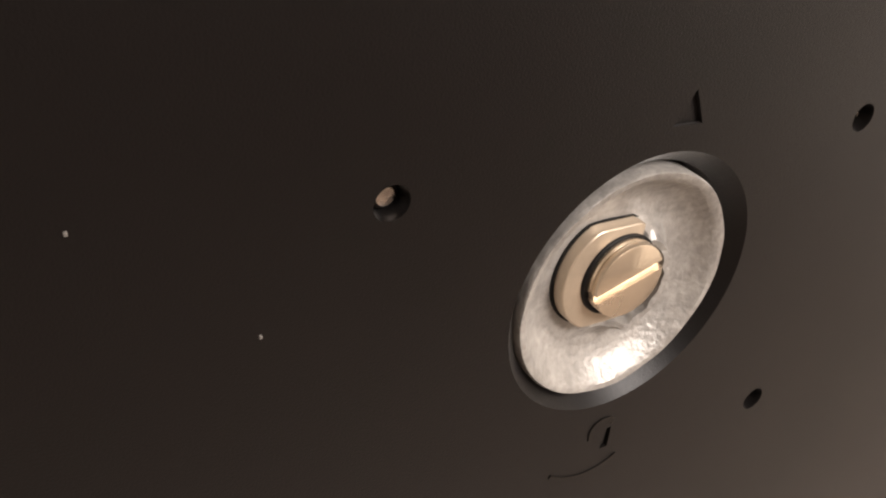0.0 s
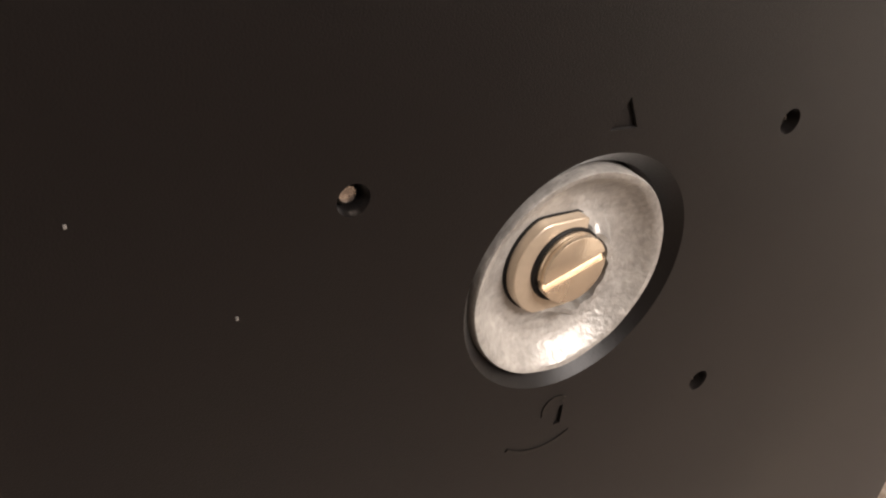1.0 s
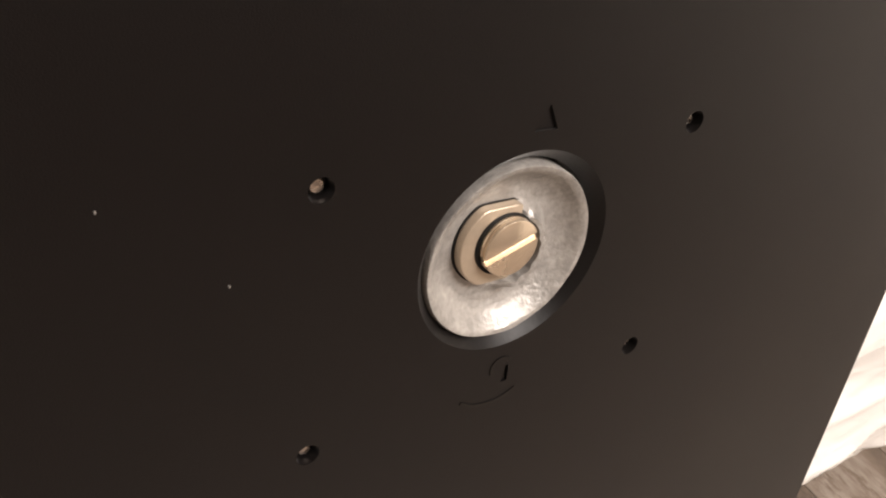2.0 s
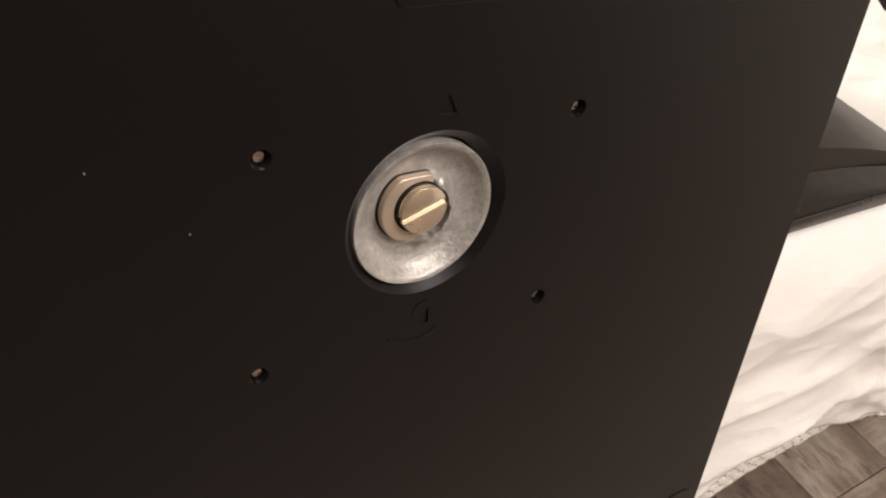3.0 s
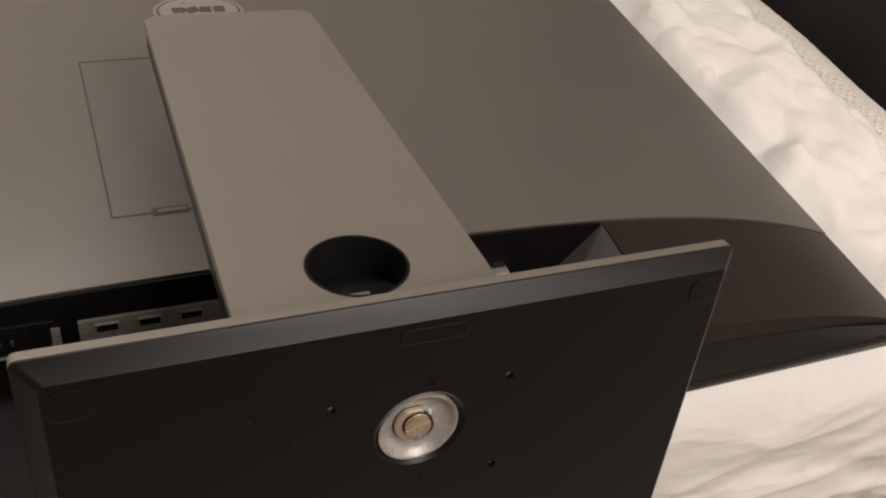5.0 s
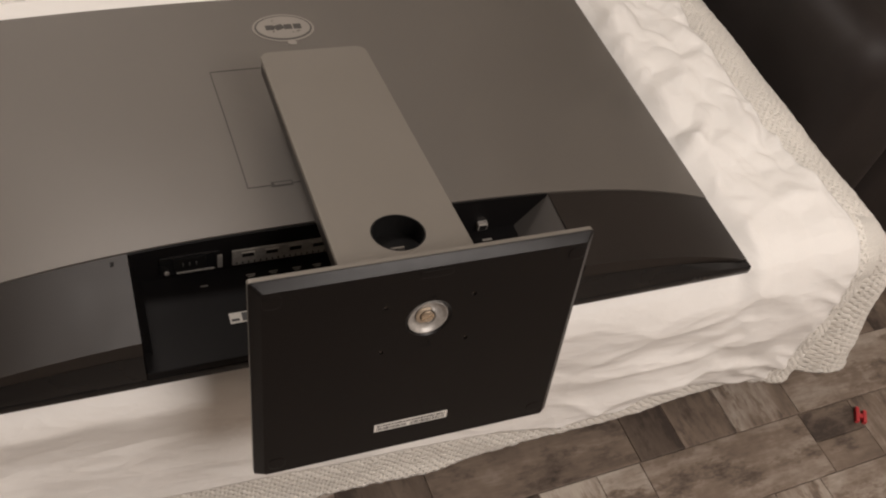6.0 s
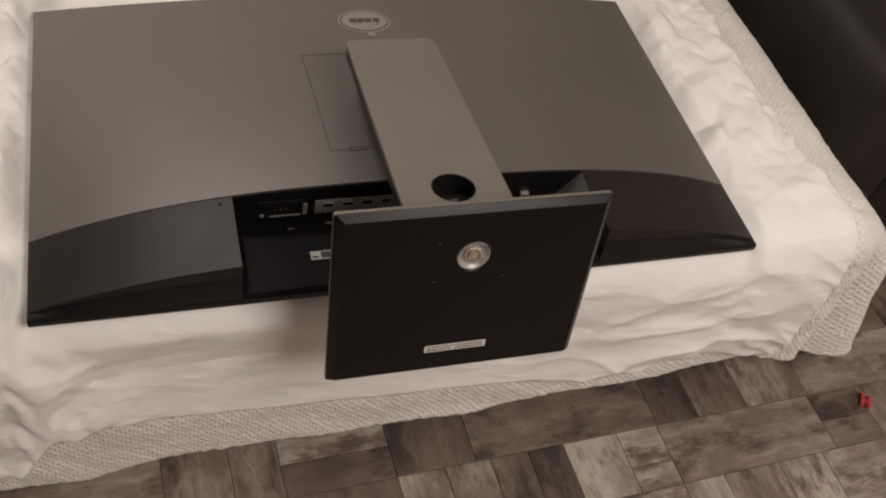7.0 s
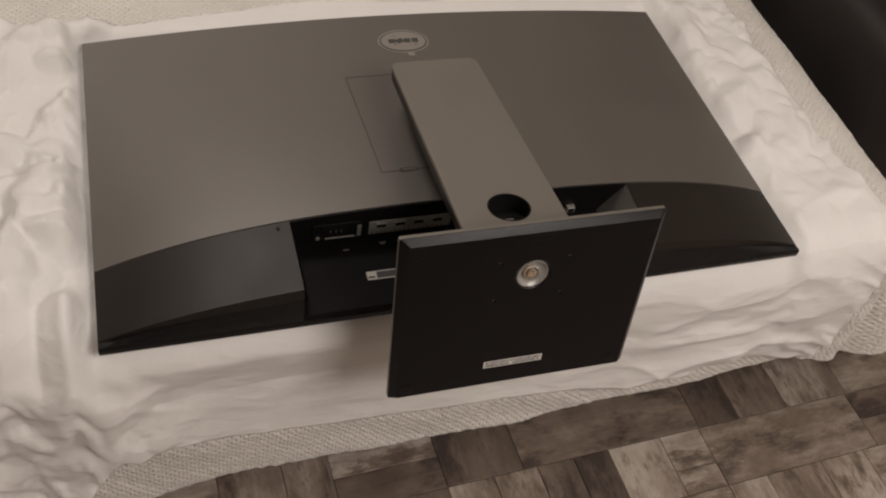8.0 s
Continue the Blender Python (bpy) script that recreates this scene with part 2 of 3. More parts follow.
def back_height(u, v):
    low = 0.0135 + 0.0655 * (1 - abs(u / HALF) ** 3.1)
    high = 0.0145 + 0.0235 * (1 - abs(u / HALF) ** 2)
    k = min(1, max(0, (v - 0.14) / (TALL - 0.14)))
    k = k * k * (3 - 2 * k) * 0.6 + k * 0.4
    return low + (high - low) * k


def back_sheet(us, vs, lift=0.0, floor_w=0.012):
    """A shell piece: the curved back over the grid us x vs, closed down to floor_w."""
    bm = bmesh.new()
    top = [[bm.verts.new((u, v, back_height(u, v) + lift)) for u in us] for v in vs]
    low = [[bm.verts.new((u, v, floor_w)) for u in us] for v in vs]
    for j in range(len(vs) - 1):
        for i in range(len(us) - 1):
            bm.faces.new((top[j][i], top[j][i + 1], top[j + 1][i + 1], top[j + 1][i]))
            bm.faces.new((low[j][i], low[j + 1][i], low[j + 1][i + 1], low[j][i + 1]))
    for i in range(len(us) - 1):
        bm.faces.new((top[0][i], low[0][i], low[0][i + 1], top[0][i + 1]))
        bm.faces.new((top[-1][i], top[-1][i + 1], low[-1][i + 1], low[-1][i]))
    for j in range(len(vs) - 1):
        bm.faces.new((top[j][0], top[j + 1][0], low[j + 1][0], low[j][0]))
        bm.faces.new((top[j][-1], low[j][-1], low[j + 1][-1], top[j + 1][-1]))
    return bm


def steps(a, b, n):
    return [a + (b - a) * k / n for k in range(n + 1)]


def on_panel(ob):
    ob.matrix_local = PANEL
    return ob


on_panel(part("bezel", boxed((-HALF, -0.0095, 0), (HALF, TALL, 0.0118), 0.002), GLOSS, monitor, "glossy black screen bezel"))
on_panel(part("back_cover", back_sheet(steps(-HALF + 0.0008, HALF - 0.0008, 48), steps(REC_V + 0.0015, TALL - 0.001, 32)), SILVER, monitor, "satin grey plastic back cover"))


def lower_edge(u):
    return 0.003 - 0.009 * (1 - (u / HALF) ** 2)


def lower_cover(us):
    """The matte strip below the grey cover, its lower edge in a bow."""
    rows = [[(u, lower_edge(u) - 0.0012, 0.0125 + 0.66 * (back_height(u, 0.0) - 0.0135)) for u in us]]
    for k in range(9):
        rows.append([(u, lower_edge(u) + (REC_V - lower_edge(u)) * k / 8, back_height(u, lower_edge(u) + (REC_V - lower_edge(u)) * k / 8) - 0.001) for u in us])
    rows.append([(u, REC_V, 0.0125) for u in us])
    rows.append([(u, lower_edge(u), 0.0125) for u in us])
    rows.append(rows[0])
    bm = loft(rows, close=False, cap=False)
    bmesh.ops.remove_doubles(bm, verts=bm.verts, dist=1e-6)
    bmesh.ops.holes_fill(bm, edges=[e for e in bm.edges if e.is_boundary])
    return bm


def lower_lip(us):
    """The glossy sloping face between the lower cover and the bezel."""
    rows = [[(u, min(lower_edge(u), -0.0006) - 0.0016, 0.0123 + 0.66 * (back_height(u, 0.0) - 0.0135)) for u in us], [(u, -0.0082, 0.0125 + 0.25 * (back_height(u, 0.0) - 0.0125)) for u in us],
            [(u, -0.0086, 0.0122) for u in us], [(u, lower_edge(u) + 0.001, 0.0122) for u in us]]
    rows.append(rows[0])
    bm = loft(rows, close=False, cap=False)
    bmesh.ops.remove_doubles(bm, verts=bm.verts, dist=1e-6)
    bmesh.ops.holes_fill(bm, edges=[e for e in bm.edges if e.is_boundary])
    return bm


for us in (steps(-HALF + 0.0008, REC_L, 20), steps(REC_R, HALF - 0.0008, 20)):
    on_panel(part("lower_cover", lower_cover(us), CHIN, monitor, "matte black lower cover"))
    on_panel(part("lower_lip", lower_lip(us), GLOSS, monitor, "glossy black lower lip"))

# port bay: floor, sloping side walls, sockets on the wall under the grey cover
BAY_W = 0.022
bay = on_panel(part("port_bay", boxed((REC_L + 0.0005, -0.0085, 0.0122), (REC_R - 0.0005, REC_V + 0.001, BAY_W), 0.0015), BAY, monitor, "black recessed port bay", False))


def in_bay(name, bm, material, label=""):
    return part(name, bm, material, bay, label, False)


wall_us = steps(REC_L + 0.0006, REC_R - 0.0006, 24)
rows = [[(u, v, w) for u in wall_us] for v, w in ((REC_V - 0.0012, BAY_W - 0.002), (REC_V + 0.0012, BAY_W - 0.002))]
rows.insert(1, [(u, REC_V - 0.0012, back_height(u, REC_V) - 0.0016) for u in wall_us])
rows.insert(2, [(u, REC_V + 0.0012, back_height(u, REC_V) - 0.0016) for u in wall_us])
rows.append(rows[0])
bm = loft(rows, close=False, cap=False)
bmesh.ops.remove_doubles(bm, verts=bm.verts, dist=1e-6)
bmesh.ops.holes_fill(bm, edges=[e for e in bm.edges if e.is_boundary])
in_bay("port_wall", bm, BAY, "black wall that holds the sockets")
bm = bmesh.new()
box(bm, (-0.213, REC_V - 0.0035, 0.030), (-0.149, REC_V + 0.001, 0.058), 0.0012)
socket = in_bay("power_inlet", bm, GLOSS, "black three-pin power inlet")
bm = boxed((-0.199, REC_V - 0.0042, 0.036), (-0.165, REC_V - 0.0034, 0.055), 0.0002)
in_bay("inlet_cavity", bm, RUBBER)
for u in (-0.189, -0.182, -0.175):
    in_bay("pin", boxed((u - 0.0007, REC_V - 0.007, 0.045), (u + 0.0007, REC_V - 0.004, 0.048)), BADGE_DARK, "metal contact pin")
# Bright strips put in for the highlights on the inlet's edges.
glint = boxed((-0.153, REC_V - 0.0044, 0.031), (-0.1475, REC_V - 0.0030, 0.052), 0.0006)
box(glint, (-0.196, REC_V - 0.0046, 0.0305), (-0.156, REC_V - 0.0030, 0.0325), 0.0005)
in_bay("inlet_glint", glint, PORT, "bright metal edge strips that stand for the inlet's highlights")
in_bay("inlet_screw", turned([(0.0, REC_V - 0.005), (0.0025, REC_V - 0.005), (0.0028, REC_V - 0.003)], 16, -0.206, 0.034), STEEL)
bracket = in_bay("port_bracket", boxed((-0.137, REC_V - 0.003, 0.029), (-0.022, REC_V + 0.001, 0.053), 0.0006), PORT, "perforated bare metal port bracket")
for k in range(16):
    in_bay("vent_slot", boxed((-0.133 + k * 0.0065, REC_V - 0.0036, 0.0312), (-0.1314 + k * 0.0065, REC_V - 0.0028, 0.0336)), RUBBER)
for u in (-0.120, -0.094, -0.068, -0.042):
    in_bay("video_socket", boxed((u - 0.0075, REC_V - 0.0042, 0.042), (u + 0.0075, REC_V - 0.0025, 0.049), 0.0006), PORT, "metal-framed video socket")
    in_bay("socket_cavity", boxed((u - 0.0064, REC_V - 0.0046, 0.0428), (u + 0.0064, REC_V - 0.0040, 0.0482)), RUBBER)
for u in (-0.119, -0.094, -0.068, -0.045):
    for dv, du in ((0.094, 0.005), (0.0915, 0.0035)):
        in_bay("port_mark", boxed((u - du, dv, BAY_W - 0.0005), (u + du, dv + 0.0013, BAY_W + 0.0003)), BADGE, "pale printed mark")
in_bay("port_mark", boxed((-0.174, 0.088, BAY_W - 0.0005), (-0.166, 0.0895, BAY_W + 0.0003)), BADGE, "pale printed mark")
sticker = in_bay("sticker", boxed((-0.152, 0.034, BAY_W - 0.0004), (-0.075, 0.0475, BAY_W + 0.0004)), PAPER, "small white printed sticker")
for u0, u1, v0, v1 in ((-0.139, -0.108, 0.0355, 0.0460), (-0.1505, -0.142, 0.0365, 0.0395), (-0.098, -0.094, 0.036, 0.046), (-0.090, -0.078, 0.036, 0.039)):
    in_bay("printed_bar", boxed((u0, v0, BAY_W + 0.0002), (u1, v1, BAY_W + 0.0006)), INK)
# sloping side walls of the bay; the right one's light is put into its colour
for s, u0, reach in ((1, REC_L, 0.010), (-1, REC_R, 0.034)):
    hi = back_height(u0, 0.1) - 0.002
    bm = bmesh.new()
    ring0 = [(u0, 0.016, BAY_W - 0.001), (u0 + s * reach, 0.016, BAY_W - 0.001), (u0, 0.016, hi - 0.003)]
    ring1 = [(u0, REC_V, BAY_W - 0.001), (u0 + s * reach, REC_V, BAY_W - 0.001), (u0, REC_V, hi)]
    loft([ring0, ring1], bm=bm)
    in_bay("side_wall", bm, SIDE_LIT if s < 0 else BAY, "sloping black side wall, the right one in a lighter lit tone")
# sockets of the other half
in_bay("usb_socket", boxed((0.151, REC_V - 0.008, BAY_W + 0.008), (0.163, REC_V + 0.001, BAY_W + 0.018), 0.001), STEEL, "metal usb socket")
in_bay("socket_cavity", boxed((0.1525, REC_V - 0.0084, BAY_W + 0.0095), (0.1615, REC_V - 0.0076, BAY_W + 0.0165)), RUBBER)
in_bay("port_mark", boxed((0.156, 0.090, BAY_W - 0.0005), (0.168, 0.093, BAY_W + 0.0003)), BADGE, "pale printed mark")

# lock slot, mount cover and badge on the back
on_panel(part("lock_slot", boxed((-0.2605, 0.0955, back_height(-0.258, 0.099) - 0.004), (-0.2565, 0.1015, back_height(-0.258, 0.099) - 0.0006), 0.0005), RUBBER, monitor))


def follow(points, width, lift, depth=0.002):
    """A thin strip along a line on the back cover."""
    bm = bmesh.new()
    for (u0, v0), (u1, v1) in zip(points, points[1:]):
        d = Vector((u1 - u0, v1 - v0))
        n = Vector((-d.y, d.x)).normalized() * width / 2
        k = max(2, int(d.length / 0.02))
        rings = []
        for i in range(k + 1):
            u, v = u0 + d.x * i / k, v0 + d.y * i / k
            w = back_height(u, v) + lift
            rings.append([(u - n.x, v - n.y, w), (u + n.x, v + n.y, w), (u + n.x, v + n.y, w - depth), (u - n.x, v - n.y, w - depth)])
        loft(rings, bm=bm)
    return bm


cover = on_panel(part("mount_cover", follow([(-0.107, 0.171), (-0.109, 0.398), (0.100, 0.398), (0.102, 0.171), (-0.107, 0.171)], 0.0014, 0.0003), GROOVE, monitor, "thin seam of the square mount cover", False))
part("latch", follow([(-0.081, 0.1715), (-0.057, 0.1715)], 0.0075, 0.0006), GROOVE, cover, "small latch tab", False)
part("latch_face", follow([(-0.0775, 0.1715), (-0.0585, 0.1715)], 0.0034, 0.0010), SILVER, cover, "", False)


def oval(cu, cv, ru, rv, w0, w1, n=48):
    return loft([[(cu + ru * math.cos(2 * math.pi * k / n), cv + rv * math.sin(2 * math.pi * k / n), back_height(cu + ru * math.cos(2 * math.pi * k / n), cv + rv * math.sin(2 * math.pi * k / n)) + w) for k in range(n)] for w in (w0, w1)])


BADGE_U, BADGE_V = 0.005, 0.487
badge = on_panel(part("maker_badge", oval(BADGE_U, BADGE_V, 0.042, 0.033, -0.003, 0.0008), BADGE, monitor, "oval silver maker's badge, plain shapes"))
part("badge_ring", oval(BADGE_U, BADGE_V, 0.039, 0.0295, 0.0, 0.0012), BADGE_DARK, badge)
part("badge_face", oval(BADGE_U, BADGE_V, 0.0365, 0.027, 0.0, 0.0016), BADGE, badge)
for k, (wd, tilt) in enumerate(((0.0115, 0.0), (0.0115, 0.0025), (0.0105, 0.0), (0.0105, 0.0))):
    u = BADGE_U - 0.0245 + k * 0.0128
    part("badge_bar", follow([(u, BADGE_V - tilt), (u + wd, BADGE_V + tilt)], 0.0105, 0.0022, 0.001), BADGE_DARK, badge, "", False)
part("badge_tab", oval(BADGE_U + 0.004, BADGE_V - 0.037, 0.006, 0.0055, -0.003, 0.0008, 20), BADGE, badge)

# ---- stand arm with its cable hole ----
ARM_Z, ARM_X0, ARM_X1, ARM_Y0, ARM_Y1 = 0.034, -0.069, 0.064, 0.0130, 0.428
HOLE = (-0.004, 0.082, 0.0262)


def filled(outer, holes, make):
    """A flat face inside outer with round holes, and the loops of its edges."""
    bm = bmesh.new()
    loops = []
    for pts in (outer, *holes):
        vs = [bm.verts.new(make(*p)) for p in pts]
        for a, b in zip(vs, vs[1:] + vs[:1]):
            bm.edges.new((a, b))
        loops.append(vs)
    bmesh.ops.triangle_fill(bm, edges=bm.edges[:], use_beauty=True)
    return bm, loops


def skirt(bm, loop, path):
    """Walls that lead a loop of vertices on through the offsets of path."""
    last = loop
    for make in path:
        now = [bm.verts.new(make(v.co)) for v in loop]
        for i in range(len(loop)):
            j = (i + 1) % len(loop)
            bm.faces.new((last[i], last[j], now[j], now[i]))
        last = now
    return last


outline = [(ARM_X0 - 0.002, ARM_Y0), (ARM_X1 - 0.004, ARM_Y0)]
for cx, a0 in ((ARM_X1 - 0.0135, 0), (ARM_X0 + 0.0185, 90)):
    outline += [(cx + 0.013 * math.cos(radians(a0 + 90 * k / 6)), ARM_Y1 - 0.013 + 0.013 * math.sin(radians(a0 + 90 * k / 6))) for k in range(7)]
circle = [(HOLE[0] + HOLE[2] * math.cos(2 * math.pi * k / 48), HOLE[1] + HOLE[2] * math.sin(2 * math.pi * k / 48)) for k in range(48)]
bm, loops = filled(outline, [circle], lambda x, y: (x, y, ARM_Z))
mid = Vector(((ARM_X0 + ARM_X1) / 2, 0.22, 0))
rim = [v.co.copy() for v in loops[0]]
skirt(bm, loops[0], [lambda c: (mid.x + (c.x - mid.x) * 1.008, c.y, c.z - 0.0008), lambda c: (mid.x + (c.x - mid.x) * 1.010, c.y, c.z - 0.0050)])
deep = skirt(bm, loops[1], [lambda c: (c.x + (c.x - HOLE[0]) * -0.05, c.y + (c.y - HOLE[1]) * -0.05, c.z - 0.0015), lambda c: (c.x + (c.x - HOLE[0]) * -0.05, c.y + (c.y - HOLE[1]) * -0.05, c.z - 0.024)])
bm.faces.new(deep)
arm = part("stand_arm", bm, ARM, monitor, "satin grey stand arm with a round cable hole")
# Sides of the arm, coloured darker than its face.
shell = loft([[(mid.x + (c.x - mid.x) * f, c.y * g + h, c.z - d) for c in rim] for f, g, h, d in ((0.995, 0.998, 0.001, 0.0045), (1.0, 0.998, 0.001, 0.020), (0.9, 0.985, 0.002, 0.027))], cap=False)
part("arm_sides", shell, CHIN, arm, "sides of the arm, darker than its face")
ring = loft([[(HOLE[0] + r * math.cos(2 * math.pi * k / 48), HOLE[1] + r * math.sin(2 * math.pi * k / 48), z) for k in range(48)] for r, z in ((0.0262, ARM_Z + 0.0003), (0.0248, ARM_Z + 0.0003), (0.0246, ARM_Z - 0.022), (0.0, ARM_Z - 0.0225))], cap=False)
part("cable_hole_lining", ring, RUBBER, arm, "black lining of the cable hole")
part("cable_hole_lip", boxed((-0.0215, 0.0735, ARM_Z - 0.0222), (0.001, 0.0758, ARM_Z - 0.0120), 0.0008), ARM, arm)
part("mount_block", boxed((-0.036, 0.255, -0.075), (0.040, 0.40, ARM_Z - 0.026), 0.004), CHIN, monitor, "black tilt mount behind the arm")

# ---- stand base ----
BX, BZ0, BZ1 = 0.1583, -0.188, 0.0685
BZC = (BZ0 + BZ1) / 2
STUDS = ((-0.0405, 0.0215), (0.0430, 0.0210), (0.0415, -0.0360), (-0.0410, -0.0355))
WELL = (0.0019, -0.0009)
inner = rounded_rect(2 * BX - 0.0175, BZ1 - BZ0 - 0.013, 0.002, 3, 0, BZC)
holes = [[(WELL[0] + 0.0222 * math.cos(2 * math.pi * k / 64), WELL[1] + 0.0222 * math.sin(2 * math.pi * k / 64)) for k in range(64)]]
holes += [[(x + 0.0024 * math.cos(2 * math.pi * k / 20), z + 0.0024 * math.sin(2 * math.pi * k / 20)) for k in range(20)] for x, z in STUDS]
MARKS = (((0.0012, 0.0252), (0.0066, 0.0250), (0.0040, 0.0302)), ((0.0036, -0.0335), (0.0052, -0.0335), (0.0050, -0.0292), (0.0041, -0.0292)))
holes += [list(m) for m in MARKS]
bm, loops = filled(inner, holes, lambda x, z: (x, 0.0, z))


def grown(inset, y):
    pts = rounded_rect(2 * BX - 2.7 * inset, BZ1 - BZ0 - 2 * inset, 0.003, 3, 0, BZC)
    return pts, y


last = loops[0]
for inset, y in ((0.0063, 0.0002), (0.0008, 0.0072), (0.0, 0.0080), (0.0, 0.0088), (0.0006, 0.0092)):
    pts, y = grown(inset, y)
    now = [bm.verts.new((x, y, z)) for x, z in pts]
    for i in range(len(now)):
        j = (i + 1) % len(now)
        bm.faces.new((last[i], last[j], now[j], now[i]))
    last = now
bm.faces.new(last)
end = skirt(bm, loops[1], [lambda c: (WELL[0] + (c.x - WELL[0]) * 0.985, 0.0004, WELL[1] + (c.z - WELL[1]) * 0.985), lambda c: (WELL[0] + (c.x - WELL[0]) * 0.880, 0.0030, WELL[1] + (c.z - WELL[1]) * 0.880), lambda c: (WELL[0] + (c.x - WELL[0]) * 0.870, 0.0075, WELL[1] + (c.z - WELL[1]) * 0.870)])
bm.faces.new(end)
for loop, (x, z) in zip(loops[2:6], STUDS):
    bm.faces.new(skirt(bm, loop, [lambda c, x=x, z=z: (x + (c.x - x) * 0.9, 0.0010, z + (c.z - z) * 0.9), lambda c, x=x, z=z: (x + (c.x - x) * 0.9, 0.0060, z + (c.z - z) * 0.9)]))
for loop in loops[6:]:
    bm.faces.new(skirt(bm, loop, [lambda c: (c.x, 0.0007, c.z)]))
base = part("base_plate", bm, UNDER, monitor, "matte black rectangular base plate with a bevelled rim")
bm = bmesh.new()
rings = []
for inset, y in ((0.0, 0.0093), (0.0, 0.0140), (0.0008, 0.0146), (0.004, 0.0146)):
    rings.append([(x, y, z) for x, z in rounded_rect(2 * BX - 2 * inset, BZ1 - BZ0 - 2 * inset, 0.003, 3, 0, BZC)])
part("base_top_plate", loft(rings), ARM, base, "thin grey top skin of the base", False)


def ease_01(k):
    k = min(1, max(0, k))
    return k * k * (3 - 2 * k)


# cast cup, washer and slotted screw in the middle
CUP = (0.0013, -0.0013)
rings = []
for r, y in ((0.0193, 0.0050), (0.0193, 0.0013), (0.0190, 0.0008), (0.0181, 0.0010), (0.0173, 0.0018), (0.0164, 0.0029), (0.0153, 0.0039), (0.0140, 0.0046), (0.0126, 0.0050), (0.0112, 0.0050), (0.0101, 0.0046), (0.0092, 0.0041), (0.0083, 0.0036), (0.0074, 0.0038)):
    ring = []
    for k in range(120):
        a = 2 * math.pi * k / 120
        inside = ease_01((0.0110 - r) / 0.0030)
        rough = 0.00022 * noise.noise(Vector((math.cos(a) * 3.1, math.sin(a) * 3.1, r * 420))) + 0.00028 * inside * noise.noise(Vector((math.cos(a) * 11, math.sin(a) * 11, r * 700)))
        # the cast lip stands proud on the screw's far side and dips under the washer
        lip = -0.0026 * inside * ease_01((math.cos(a + 0.35) - 0.15) / 0.5) + 0.0014 * inside * ease_01(-math.cos(a + 0.35) * 2)
        rr = r + (0.0006 * noise.noise(Vector((math.cos(a) * 6, math.sin(a) * 6, 2))) if r < 0.009 else 0.0)
        ring.append((CUP[0] + rr * math.cos(a), y + rough + lip, CUP[1] + rr * math.sin(a)))
    rings.append(ring)
rings.append(ring_xz(0.0070, 0.0066, 120, *CUP))
cup = part("screw_cup", loft(rings), CAST, base, "rough cast metal cup")
outline = []
for k in range(33):
    a = radians(58 + 240 * k / 32)
    outline.append((-0.0008 + 0.0088 * math.cos(a), max(-0.0082, min(0.0088, 0.0004 + 0.0093 * math.sin(a)))))
part("washer", loft([[(-0.0018 + (x + 0.0018) * f, y, 0.0013 + (z - 0.0013) * f) for x, z in outline] for y, f in ((0.0058, 1), (0.0028, 1), (0.0026, 0.985), (0.0025, 0.96))]), BRASS, cup, "plated lock washer")
# Black plate behind the washer, put in for the shadow round its edge.
part("washer_edge_shade", loft([[(-0.0018 + (x + 0.0018) * 1.05 - 0.0001, y, 0.0013 + (z - 0.0013) * 1.03) for x, z in outline] for y in (0.0060, 0.0046)]), RUBBER, cup)
# No real part: a black ring gives the screw's gap its shade.
part("screw_gap_shade", turned([(0.0068, 0.0052), (0.0068, 0.0022), (0.0066, 0.0020), (0.0, 0.0020)], 48, 0.0004, 0.0006), RUBBER, cup, "black ring standing for the shaded gap round the screw")
SLOT = radians(18.5)
HEAD = (0.0006, 0.0007)
bm = bmesh.new()
for sgn in (1, -1):
    pts = []
    for k in range(25):
        a = math.asin(0.00075 / 0.0062) + (math.pi - 2 * math.asin(0.00075 / 0.0062)) * k / 24
        pts.append((0.0062 * math.cos(a), sgn * 0.0062 * math.sin(a)))
    rings = []
    for y, f in ((0.0060, 1.0), (0.0016, 1.0), (0.0013, 0.965), (0.0011, 0.965), (0.0009, 1.0), (0.0004, 1.0), (0.0000, 0.985), (-0.0001, 0.96)):
        rings.append([(HEAD[0] + (p * math.cos(SLOT) - q * math.sin(SLOT)) * f, y, HEAD[1] + (p * math.sin(SLOT) + q * math.cos(SLOT)) * f) for p, q in pts])
    loft(rings, bm=bm)
screw = part("slotted_screw", bm, PLATED, cup, "slotted plated screw head")
part("slot_floor", turned([(0.0060, 0.0040), (0.0060, 0.0009), (0.0, 0.0009)], 48, *HEAD), BRASS, cup)
for x, z in STUDS:
    prof = [(0.0016 + 0.00022 * (k % 2), 0.0062 - 0.00034 * k) for k in range(13)] + [(0.0012, 0.0017), (0.0, 0.0016)]
    part("threaded_stud", turned(prof, 20, x, z), STUD, base, "bright threaded stud end")

# raised marks, feet and label on the underside
def bent_bar(points, width):
    """One bar that follows a bent line on the underside."""
    rings = []
    for i, (x, z) in enumerate(points):
        (xa, za), (xb, zb) = points[max(0, i - 1)], points[min(len(points) - 1, i + 1)]
        n = Vector((za - zb, xb - xa)).normalized() * width / 2
        rings.append([(x - n.x, 0.0003, z - n.y), (x + n.x, 0.0003, z + n.y), (x + n.x, -0.0002, z + n.y), (x - n.x, -0.0002, z - n.y)])
    return loft(rings)


